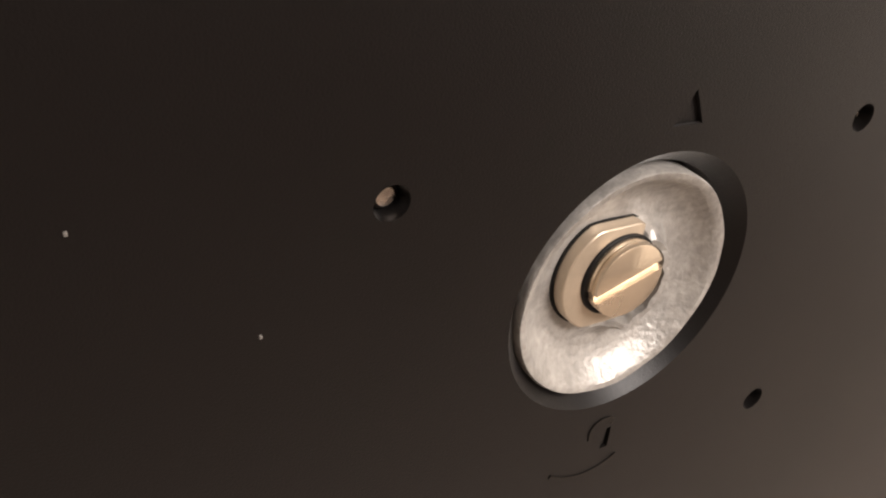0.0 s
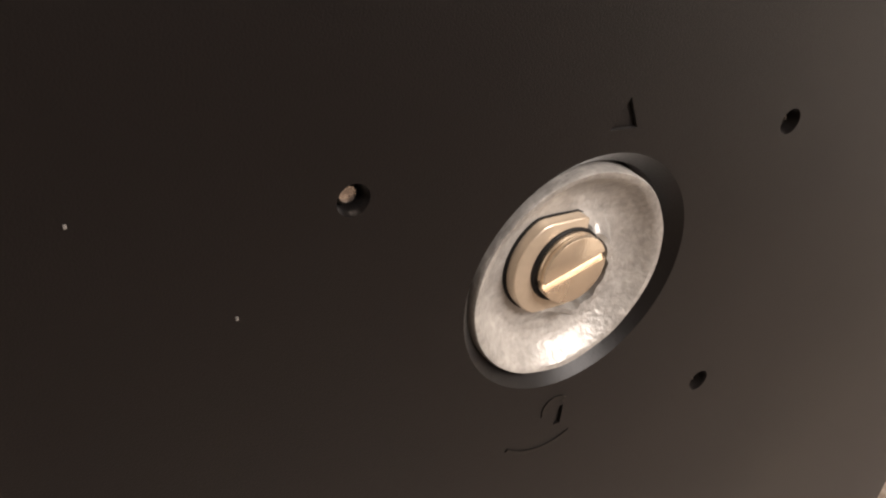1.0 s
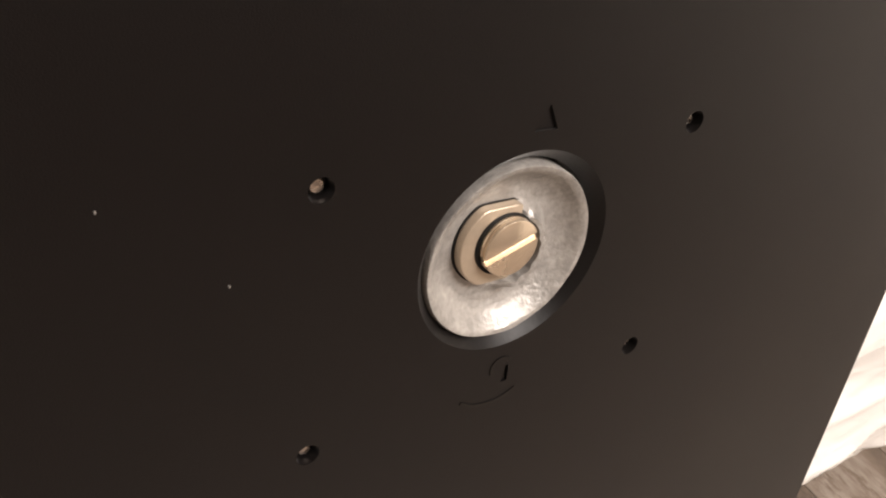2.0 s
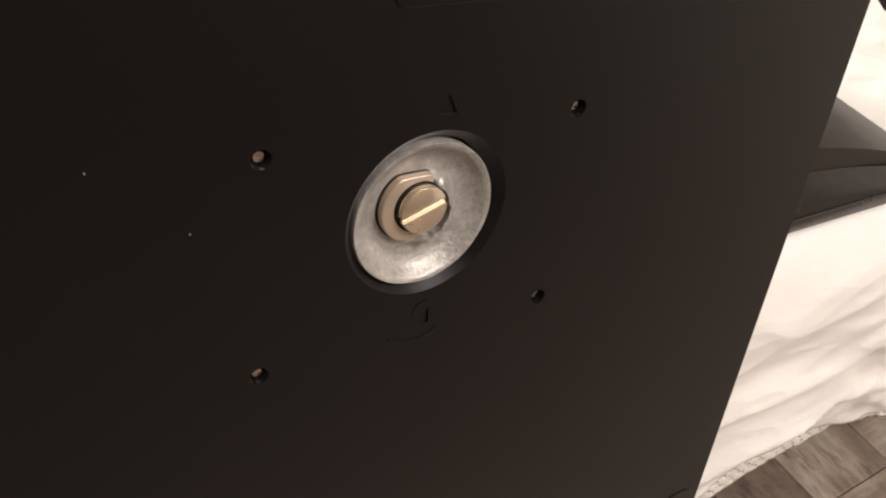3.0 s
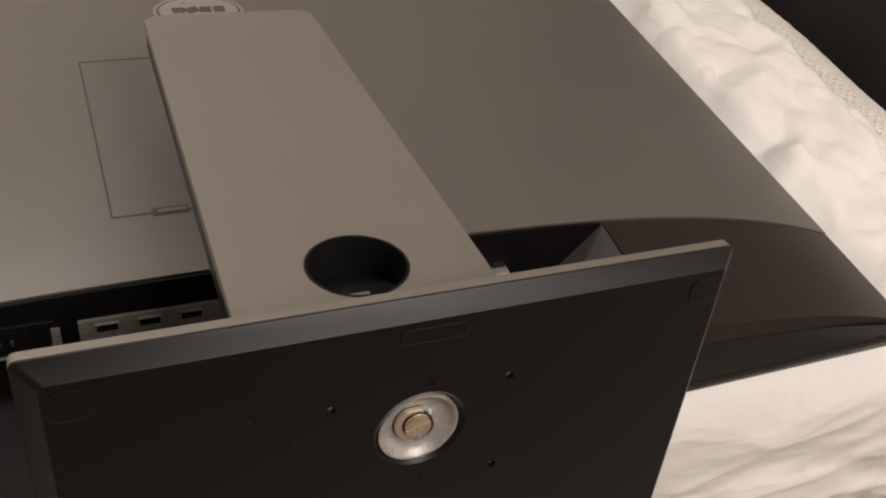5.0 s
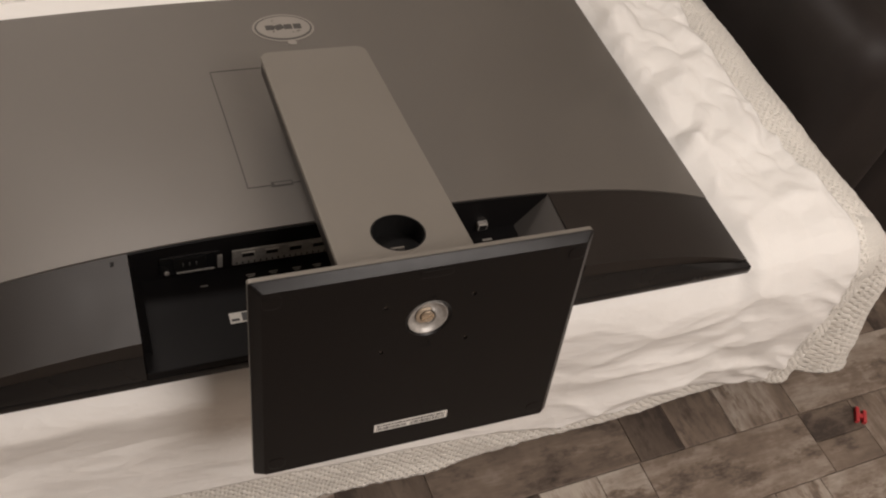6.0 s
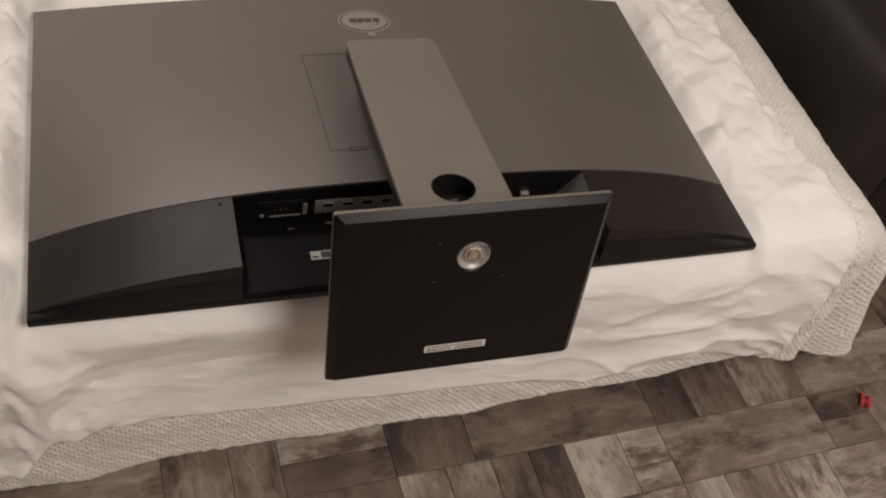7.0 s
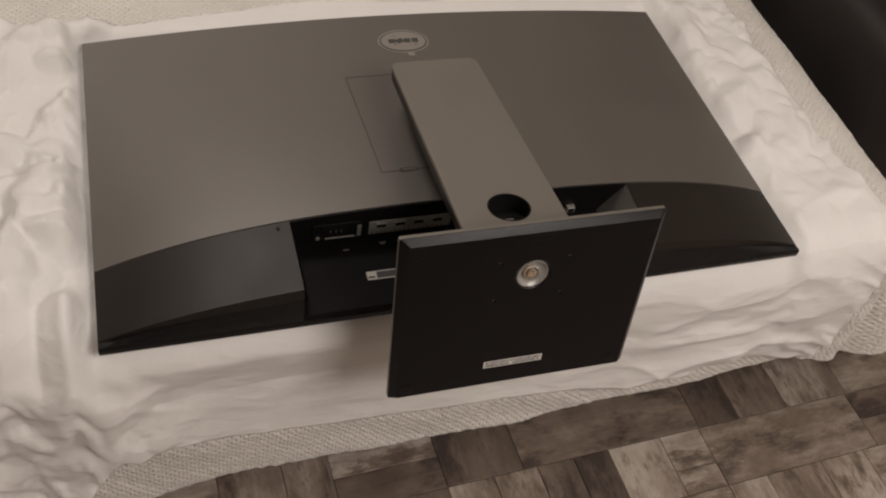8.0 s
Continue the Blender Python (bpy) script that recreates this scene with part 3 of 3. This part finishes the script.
part("lock_mark", bent_bar([(0.0000 + 0.0030 + 0.0024 * math.cos(radians(a)), -0.0290 + 0.0022 * math.sin(radians(a))) for a in range(20, 200, 20)] + [(0.0008, -0.0305)], 0.0009), RIM, base, "small raised padlock mark")
part("turn_mark", bent_bar([(0.001 + 0.011 * math.cos(radians(a)), -0.0285 + 0.0098 * math.sin(radians(a))) for a in range(228, 318, 10)], 0.0008), RIM, base, "small raised turning arrow")


def foot(cx, cz, w, h, r):
    rings = []
    for inset, y in ((0.0, 0.0005), (0.0, -0.0003), (0.0004, -0.0005)):
        rings.append([(x, y, z) for x, z in rounded_rect(w - 2 * inset, h - 2 * inset, r, 4, cx, cz)])
    return loft(rings)


for cx, cz, w, h, r in ((0.0035, 0.0545, 0.031, 0.0080, 0.0025), (0.1405, 0.0510, 0.017, 0.015, 0.006), (-0.1405, 0.0510, 0.017, 0.015, 0.006),
                        (0.1375, -0.1670, 0.017, 0.015, 0.006), (-0.1375, -0.1670, 0.017, 0.015, 0.006)):
    part("rubber_foot", foot(cx, cz, w, h, r), UNDER, base, "black rubber foot", False)
label = part("label", boxed((-0.0405, -0.0003, -0.1515), (0.0365, 0.0004, -0.1405), 0.0001), PAPER, base, "white printed label strip", False)
rng = random.Random(5)
x = -0.038
while x < 0.0335:
    w = rng.choice((0.0012, 0.002, 0.003, 0.0045))
    part("printed_bar", boxed((x, -0.0005, -0.1445), (min(x + w, 0.0345), -0.0002, -0.1422)), INK, label, "", False)
    x += w + rng.choice((0.0006, 0.001))
for x0, x1, z0, z1 in ((-0.038, -0.006, -0.1498, -0.1462), (-0.003, 0.0345, -0.1500, -0.1458)):
    for k in range(int((x1 - x0) / 0.0016)):
        part("printed_bar", boxed((x0 + k * 0.0016, -0.0005, z0), (x0 + k * 0.0016 + rng.choice((0.0006, 0.0009, 0.0012)), -0.0002, z1)), INK, label, "", False)
for x, z in ((-0.0750, 0.0250), (-0.0560, 0.0075)):
    part("dust_speck", boxed((x - 0.00022, -0.0004, z - 0.00025), (x + 0.0002, 0.0001, z + 0.00022), 0.0001), SPECK, base, "", False)

# ---- bedding on the seat ----
SCREEN = LEVEL @ PANEL
TO_PANEL = SCREEN.inverted()
UP = SCREEN.to_3x3() @ Vector((0, 0, 1))
FOOT = SCREEN.translation


def rest(x, y):
    """Height of the plane on which the screen lies."""
    return FOOT.z - (UP.x * (x - FOOT.x) + UP.y * (y - FOOT.y)) / UP.z


def ease(k):
    k = min(1, max(0, k))
    return k * k * (3 - 2 * k)


def table(x, rows):
    """Smooth interpolation in a short table of pairs."""
    if x <= rows[0][0]:
        return rows[0][1]
    for (a, p), (b, q) in zip(rows, rows[1:]):
        if x <= b:
            return p + (q - p) * ease((x - a) / (b - a))
    return rows[-1][1]


def crease(x, y, z=0.0):
    """Sharp-backed folds, 0 to 1."""
    return (1 - abs(noise.noise(Vector((x, y, z))))) ** 3


def facet(x, y, size, seed):
    """Random heights on a bent triangle net: flat facets with sharp creases, -1 to 1."""
    wx = 0.75 * noise.noise(Vector((x / size * 0.55, y / size * 0.55, seed)))
    wy = 0.75 * noise.noise(Vector((x / size * 0.55, y / size * 0.55, seed + 40)))
    turn = 0.6 + seed
    px = (x * math.cos(turn) + y * math.sin(turn)) / size + wx
    py = (y * math.cos(turn) - x * math.sin(turn)) / (size * 1.5) + wy
    i, j = math.floor(px), math.floor(py)
    fx, fy = px - i, py - j
    a, b, c, d = (2 * ((math.sin((i + p) * 12.9898 + (j + q) * 78.233 + seed * 37.7) * 43758.5453) % 1.0) - 1 for p, q in ((0, 0), (1, 0), (0, 1), (1, 1)))
    if (i * 7 + j * 3) % 5 < 2:
        return a + (b - a) * fx + (d - b) * fy if fx > fy else a + (c - a) * fy + (d - c) * fx
    if fx + fy < 1:
        return a + (b - a) * fx + (c - a) * fy
    return d + (c - d) * (1 - fx) + (b - d) * (1 - fy)


def crumple(x, y, coarse, fine):
    """Creased thin cotton at three sizes."""
    return coarse * (0.5 + 0.5 * facet(x, y, 0.095, 2)) + fine * facet(x, y, 0.042, 5) + 0.4 * fine * facet(x, y, 0.021, 9)


FRONT, RIGHT, ROLL = 0.150, 0.715, 0.060
BLANKET_HEM = ((-1.0, 0.05), (-0.456, 0.045), (-0.312, 0.082), (-0.116, 0.095), (0.131, 0.122), (0.328, 0.157), (0.484, 0.156), (0.581, 0.172), (0.650, 0.186), (0.70, 0.168))
SHEET_HEM = ((-1.0, 0.06), (-0.60, 0.09), (-0.53, 0.13), (-0.47, 0.205), (-0.20, 0.199), (0.0, 0.203), (0.11, 0.207), (0.21, 0.207), (0.35, 0.192), (0.42, 0.203), (0.471, 0.230), (0.546, 0.236), (0.646, 0.212), (0.71, 0.198))


def weave(a, b):
    """Uneven thick pile of the blanket."""
    return 0.0022 * noise.noise(Vector((a * 75, b * 75, 4)))


def cloth_point(cx, cy, fp, fq, hem, sink, rough, over):
    """Place of the cloth's point: over (cx, cy) on the seat, or the shares fp and fq of the way down the right and front drops to hem."""
    bx, by = cx, cy
    z = rest(bx, by) - sink
    l = TO_PANEL @ Vector((bx, by, rest(bx, by)))
    out = math.hypot(max(0, abs(l.x) - HALF), max(0, -l.y, l.y - TALL))
    k = ease(out / 0.035)
    if rough:
        side = ease((-cx - 0.40) / 0.12)
        wide = ease((cx - 0.46) / 0.06) * (0.3 + 0.7 * ease((cy - 0.15) / 0.15))
        puff = 0.003 + 0.005 * noise.noise(Vector((cx * 4, cy * 4, 2))) + crumple(cx, cy, 0.004 + 0.052 * side + 0.018 * wide, 0.0015 + 0.0250 * side + 0.0130 * wide)
        if side:
            puff += side * (0.016 * abs(noise.noise(Vector((cx * 4.5 + cy * 2, cy * 3.6, 31)))) - 0.004)
        ruffle = ease((cx - 0.585) / 0.05) * (0.3 + 0.7 * ease((cy - 0.15) / 0.12))
        puff += ruffle * (0.003 + 0.010 * abs(noise.noise(Vector((cx * 9, cy * 15, 41)))) + 0.006 * abs(noise.noise(Vector((cx * 22, cy * 34, 8)))))
        behind = ease((l.y - TALL - 0.01) / 0.05)
        z += k * (max(0.0, puff) * (1 - 0.3 * behind) + 0.008) - 0.003 * (1 - k)
    else:
        z += k * (0.004 + 0.006 * noise.noise(Vector((cx * 6, cy * 6, 3))))
        z += weave(cx + 0.33 * fp, cy - 0.38 * fq) if max(fp, fq) == 0 else 0
    share = max(fp, fq)
    if share == 0:
        return Vector((bx, by, z))
    dx, dy = fp / math.hypot(fp, fq), -fq / math.hypot(fp, fq)
    arc = ROLL * math.pi / 2
    d = share * (z - hem + arc - ROLL)
    if d < arc:
        a = d / ROLL
        o, down = ROLL * math.sin(a), ROLL * (1 - math.cos(a))
    else:
        o, down = ROLL, ROLL + d - arc
    low = ease(down / 0.12)
    deep = down / 0.35
    turn = math.atan2(fq, fp)
    flare = 0.15 * deep * dx
    pleat = low * (0.022 * math.exp(-((turn - 0.55) / 0.20) ** 2) - 0.026 * math.exp(-((turn - 0.95) / 0.14) ** 2)) if fp and fq and not rough else 0.0
    along = cx + 0.1 * fp if fq > fp else cy - 0.1 * fq
    swag = noise.noise(Vector((along * 3.2, down * 16 + 2.2 * noise.noise(Vector((along * 4, 0, 5))), 1)))
    line = crease(along * 2.6, down * 11 + 1.6 * noise.noise(Vector((along * 3, 1, 2))), 8)
    o += low * ((0.004 * swag + (0.013 * line + 0.006 * crease(along * 4.1, down * 24 + 2.0 * noise.noise(Vector((along * 5, 2, 6))), 19)) * (0.10 + ease((cx - 0.1) / 0.4)) + 0.003 * ease((cx - 0.42) / 0.15) * crumple(along, 0.15 - down, 1.0, 0.4) + ease((-cx - 0.34) / 0.15) * (crumple(along, 0.15 - down, 0.026, 0.014) + 0.006) if rough else 0.006 * swag) - 0.004) + over + pleat + (0 if rough else weave(cx + 0.33 * fp, cy - 0.38 * fq))
    o += (0.005 * math.sin(along * 17 + 1.2) * deep if dx > 0.5 else 0.004 * math.sin(along * 9) * deep)
    if fq > fp:
        turn_in = 0.135 + 0.012 * noise.noise(Vector((cx * 3, 0, 17)))
        o -= 0.014 * max(0.0, 1 - abs(down - turn_in) / (0.085 if down < turn_in else 0.14)) * ease((0.40 - cx) / 0.3) * ease((cx + 0.52) / 0.12)
    fan = 0.012 * deep * math.sin(2 * turn) if fp and fq and not rough else 0.0
    return Vector((bx + dx * (o + flare + fan), by + dy * (o + fan), z - down))


def cloth(name, xs, ys, hem_of, sink, rough, over, material, thick, edge=None):
    """A cloth over the seat. xs and ys: pairs of place on the seat and share of the drop past its edge."""
    bm = bmesh.new()
    uv = bm.loops.layers.uv.new("UVMap")
    grid, flat = [], {}
    for y, fq in ys:
        row = []
        for x, fp in xs:
            cx, cy = edge(x, y) if edge else (x, y)
            v = bm.verts.new(cloth_point(cx, cy, fp, fq, hem_of(cx, cy, fp, fq), sink, rough, over))
            share = max(fp, fq)
            round_corner = (0.19 * math.atan2(fp, fq) / (math.pi / 2) if share else 0.19) if fp or x >= RIGHT else 0.0
            flat[v] = ((cx, cy), (cx + round_corner + (cy - FRONT), FRONT - 0.36 * share), share > 0)
            row.append(v)
        grid.append(row)
    for a, b in zip(grid, grid[1:]):
        for i in range(len(xs) - 1):
            quad = (a[i], a[i + 1], b[i + 1], b[i])
            f = bm.faces.new(quad)
            for lp in f.loops:
                lp[uv].uv = flat[lp.vert][1 if any(flat[v][2] for v in quad) else 0]
    me = bpy.data.meshes.new(name)
    bm.to_mesh(me)
    bm.free()
    me.polygons.foreach_set("use_smooth", [True] * len(me.polygons))
    me.materials.append(material)
    ob = new(name, me)
    mod = ob.modifiers.new("thickness", "SOLIDIFY")
    mod.thickness, mod.offset = thick, -1
    return ob


def blanket_hem(x, y, fp, fq):
    side = 0.125 + 0.045 * ease((y - 0.2) / 0.3)
    front = table(x, BLANKET_HEM) - 0.020 * ease((0.55 - x) / 0.15)
    k = fp / (fp + fq) if fp + fq else 0
    return front + (side - front) * k + 0.003 * noise.noise(Vector(((x + y) * 95, fp * 5, fq * 5)))


def sheet_hem(x, y, fp, fq):
    return table(x, SHEET_HEM) - 0.008


def sheet_edge(x, y):
    """Keeps the sheet inside its uneven right and back edges."""
    right = 0.655 + 0.012 * noise.noise(Vector((0, y * 7, 3))) + 0.03 * ease((0.25 - y) / 0.1)
    back = 0.70 + 0.045 * ease((x + 0.55) / 0.5) + 0.02 * noise.noise(Vector((x * 4, 0, 7)))
    fx = (x + 1.05) / (0.70 + 1.05)
    return -1.05 + fx * (right + 1.05), min(y, back)


blanket = cloth("blanket", [(x, 0) for x in steps(-1.05, RIGHT, 340)] + [(RIGHT, f) for f in steps(0, 1, 80)[1:]], [(y, 0) for y in steps(1.10, FRONT, 180)] + [(FRONT, f) for f in steps(0, 1, 80)[1:]],
                blanket_hem, 0.012, False, -0.002, BLANKET, 0.005)
tagged(blanket, "cream waffle-weave blanket hanging over the sofa seat", "blanket")
sheet = cloth("bed_sheet", [(x, 0) for x in steps(-1.05, 0.70, 400)], [(y, 0) for y in steps(0.78, FRONT, 150)] + [(FRONT, f) for f in steps(0, 1, 90)[1:]],
              sheet_hem, 0.004, True, 0.008, SHEET, 0.0015, sheet_edge)
tagged(sheet, "crumpled white cotton sheet spread under the monitor", "sheet")

# seat under the bedding, on short feet
sofa = thing("sofa", "low upholstered sofa seat hidden under the blanket", "sofa", Matrix.Identity(4))
bm = bmesh.new()
for x0, x1 in ((-1.05, -0.2), (-0.198, 0.72)):
    lo, hi = (x0, 0.165, 0.14), (x1, 1.08, 0.45)
    made = bmesh.ops.create_cube(bm, size=1, matrix=Matrix.Translation((Vector(lo) + Vector(hi)) / 2) @ Matrix.Diagonal((*(Vector(hi) - Vector(lo)), 1)))
for v in bm.verts:
    if v.co.z > 0.3:
        v.co.z = rest(v.co.x, v.co.y) - 0.035
bmesh.ops.bevel(bm, geom=bm.edges[:], offset=0.02, segments=3, affect="EDGES", profile=0.5)
part("seat", bm, LEATHER, sofa, "dark leather seat")
for x in (-0.98, 0.64):
    for y in (0.22, 1.02):
        part("leg", boxed((x - 0.025, y - 0.025, 0.0), (x + 0.025, y + 0.025, 0.145), 0.004), LEATHER, sofa)

# dark leather armchair beside the seat
chair = thing("armchair", "dark brown leather armchair standing beside the sofa seat", "armchair", Matrix.Identity(4))


def cushion(lo, hi, r):
    bm = boxed(lo, hi, r, 5)
    return bm


part("arm_front", cushion((0.86, 0.385, 0.02), (1.10, 1.25, 0.60), 0.07), LEATHER, chair, "padded dark leather armrest")
part("seat", cushion((1.09, 0.40, 0.06), (1.72, 1.22, 0.44), 0.05), LEATHER, chair, "dark leather seat")
part("arm_front", cushion((1.71, 0.385, 0.02), (1.95, 1.25, 0.60), 0.07), LEATHER, chair)
part("backrest", cushion((0.88, 1.16, 0.05), (1.93, 1.42, 0.92), 0.08), LEATHER, chair, "dark leather backrest")
for x in (0.92, 1.88):
    for y in (0.44, 1.36):
        part("leg", boxed((x - 0.02, y - 0.02, 0), (x + 0.02, y + 0.02, 0.07), 0.003), RUBBER, chair)

# red plastic bit on the floor
clip = thing("plastic_clip", "small red plastic clip lying on the floor", "clip", pose(1.010, 0.060, 0.0035, 0, 0, -34))
part("body", boxed((-0.010, -0.016, 0), (-0.003, 0.016, 0.008), 0.001), RED, clip, "", False)
part("body", boxed((0.004, -0.013, 0), (0.011, 0.014, 0.008), 0.001), RED, clip, "", False)
part("bridge", boxed((-0.004, -0.004, 0), (0.005, 0.005, 0.006), 0.001), RED, clip, "", False)

# ---- room ----
ROOM = (-2.4, -2.2, 2.06, 2.2)
X0, Y0, X1, Y1 = ROOM
floor = tagged(link("floor", boxed((X0, Y0, -0.1), (X1, Y1, 0.0)), GROUT), kind="structure")
tagged(link("ceiling", boxed((X0, Y0, CEILING), (X1, Y1, CEILING + 0.1)), CEIL), kind="structure")
# All walls are unseen; the east one stands close to brighten base reflections.
for name, lo, hi in (("wall_north", (X0, Y1, 0), (X1, Y1 + 0.1, CEILING)), ("wall_south", (X0, Y0 - 0.1, 0), (X1, Y0, CEILING)),
                     ("wall_west", (X0 - 0.1, Y0 - 0.1, 0), (X0, Y1 + 0.1, CEILING)), ("wall_east", (X1, Y0 - 0.1, 0), (X1 + 0.1, Y1 + 0.1, CEILING))):
    tagged(link(name, boxed(lo, hi), UNSEEN_WALL_DARK if name == "wall_south" else WALL), kind="structure")


def ring_xy(r, z, n=40):
    return [(r * math.cos(2 * math.pi * k / n), r * math.sin(2 * math.pi * k / n), z) for k in range(n)]


def ceiling_lamp(x, y, r):
    lamp = thing("ceiling_lamp", "round opal glass ceiling lamp, switched on", "lamp", pose(x, y, 0), "ceiling lamps")
    part("canopy", loft([ring_xy(r + 0.05, CEILING), ring_xy(r + 0.05, CEILING - 0.03), ring_xy(r + 0.02, CEILING - 0.035)]), CEIL, lamp)
    part("shade", loft([ring_xy(r + 0.02, CEILING - 0.035), ring_xy(r + 0.02, CEILING - 0.08), ring_xy(r - 0.03, CEILING - 0.115), ring_xy(r - 0.15, CEILING - 0.13)]), LAMP_GLASS, lamp, "glowing opal glass shade")


for lx, ly, wide, watts in LAMPS:
    ceiling_lamp(lx, ly, wide / 2)

# ---- wood-look floor tiles: rows of long boards and of short boards laid across ----
TILES = pose(0.449, 0.063, 0, 0, 0, 3.65)
ROW = 0.118
# near rows, given as (from, to, laid across?, tone, tone of a second strip beside it) along the row
NEAR = {
    0: ((-0.600, -0.415, 0, 1.2, 0.62), (-0.415, -0.272, 1, 0.60), (-0.272, 0.094, 0, 0.85), (0.094, 0.185, 1, 0.50), (0.185, 0.299, 1, 0.86), (0.299, 0.445, 1, 1.12), (0.445, 0.80, 0, 1.1)),
    -1: ((-0.60, -0.415, 1, 0.7), (-0.415, -0.330, 1, 1.35), (-0.330, -0.247, 1, 1.2), (-0.247, -0.175, 1, 0.68), (-0.175, -0.105, 1, 0.5), (-0.105, 0.004, 1, 1.4), (0.004, 0.090, 0, 1.3, 1.05), (0.090, 0.440, 0, 1.0), (0.440, 0.560, 0, 0.7, 0.85), (0.560, 0.66, 1, 1.1)),
    -2: ((-0.45, -0.10, 0, 0.8), (-0.10, 0.090, 0, 0.95), (0.090, 0.175, 1, 1.3), (0.175, 0.298, 1, 0.95), (0.298, 0.40, 1, 1.3), (0.40, 0.76, 0, 1.1)),
}
rng = random.Random(11)


def fill_row(a0, a1, across_next):
    made, a = [], a0
    while a < a1 - 0.02:
        if across_next:
            for _ in range(rng.choice((2, 3, 4))):
                w = rng.choice((0.075, 0.09, 0.105, 0.118))
                made.append((a, min(a + w, a1), 1))
                a += w
                if a >= a1 - 0.02:
                    break
        else:
            w = rng.choice((0.30, 0.345, 0.365))
            made.append((a, min(a + w, a1), 0))
            a += w
        across_next = not across_next
    return made


def board_mesh(length, width, cache={}):
    key = (round(length, 3), round(width, 3))
    if key not in cache:
        g, e = 0.0006, 0.0010
        l, w = length / 2 - g, width / 2 - g
        rings = [[(sx * a, sy * b, z) for sx, sy in ((1, 1), (-1, 1), (-1, -1), (1, -1))] for a, b, z in ((l, w, -0.002), (l, w, 0.0022), (l - e, w - e, 0.003))]
        bm = loft(rings)
        me = bpy.data.meshes.new("board")
        bmesh.ops.recalc_face_normals(bm, faces=bm.faces)
        bm.to_mesh(me)
        bm.free()
        me.materials.append(TILE)
        cache[key] = me
    return cache[key]


verts, faces = [], []


def lay(a0, a1, b0, b1, across, near, tone):
    length, width = (b1 - b0, a1 - a0) if across else (a1 - a0, b1 - b0)
    m = TILES @ pose((a0 + a1) / 2, (b0 + b1) / 2, 0, 0, 0, 90 if across else 0)
    if near:
        ob = new("board", board_mesh(length, width))
        ob.parent = floor
        ob.matrix_world = m
        ob.color = (tone, tone, tone, 1)
        return
    l, w = length / 2 - 0.0009, width / 2 - 0.0009
    n = len(verts)
    for a, b, z in ((l, w, 0), (l - 0.0015, w - 0.0015, 0.003)):
        verts.extend((m @ Vector((sx * a, sy * b, z))).to_tuple() for sx, sy in ((1, 1), (-1, 1), (-1, -1), (1, -1)))
    faces.append((n + 4, n + 5, n + 6, n + 7))
    faces.extend((n + i, n + (i + 1) % 4, n + 4 + (i + 1) % 4, n + 4 + i) for i in range(4))


for row in range(-20, 20):
    b0 = row * ROW
    boards = list(NEAR.get(row, ()))
    if boards:
        boards = fill_row(-3.0, boards[0][0], row % 2) + boards + fill_row(boards[-1][1], 2.2, row % 2)
    else:
        boards = fill_row(-3.0 + rng.random() * 0.3, 2.2, row % 2)
    for a0, a1, across, *tones in boards:
        c = TILES @ Vector(((a0 + a1) / 2, b0 + ROW / 2, 0))
        if not (X0 + 0.2 < c.x < X1 - 0.2 and Y0 + 0.08 < c.y < Y1 - 0.08):
            continue
        near = -1.0 < (a0 + a1) / 2 < 1.1 and -8 <= row <= 2
        if len(tones) == 2 or (not tones and not across and rng.random() < 0.3):
            tones = tones or [rng.uniform(0.62, 1.4), rng.uniform(0.62, 1.4)]
            k = rng.choice((0.4, 0.5, 0.6)) * ROW
            lay(a0, a1, b0, b0 + k, 0, near, tones[1])
            lay(a0, a1, b0 + k, b0 + ROW, 0, near, tones[0])
        else:
            lay(a0, a1, b0, b0 + ROW, across, near, tones[0] if tones else rng.uniform(0.6, 1.4))
me = bpy.data.meshes.new("boards")
me.from_pydata(verts, [], faces)
me.materials.append(TILE_REST)
boards_rest = new("boards", me)
boards_rest.parent = floor
tagged(boards_rest, "weathered wood-look floor tiles farther off", kind="stuff")
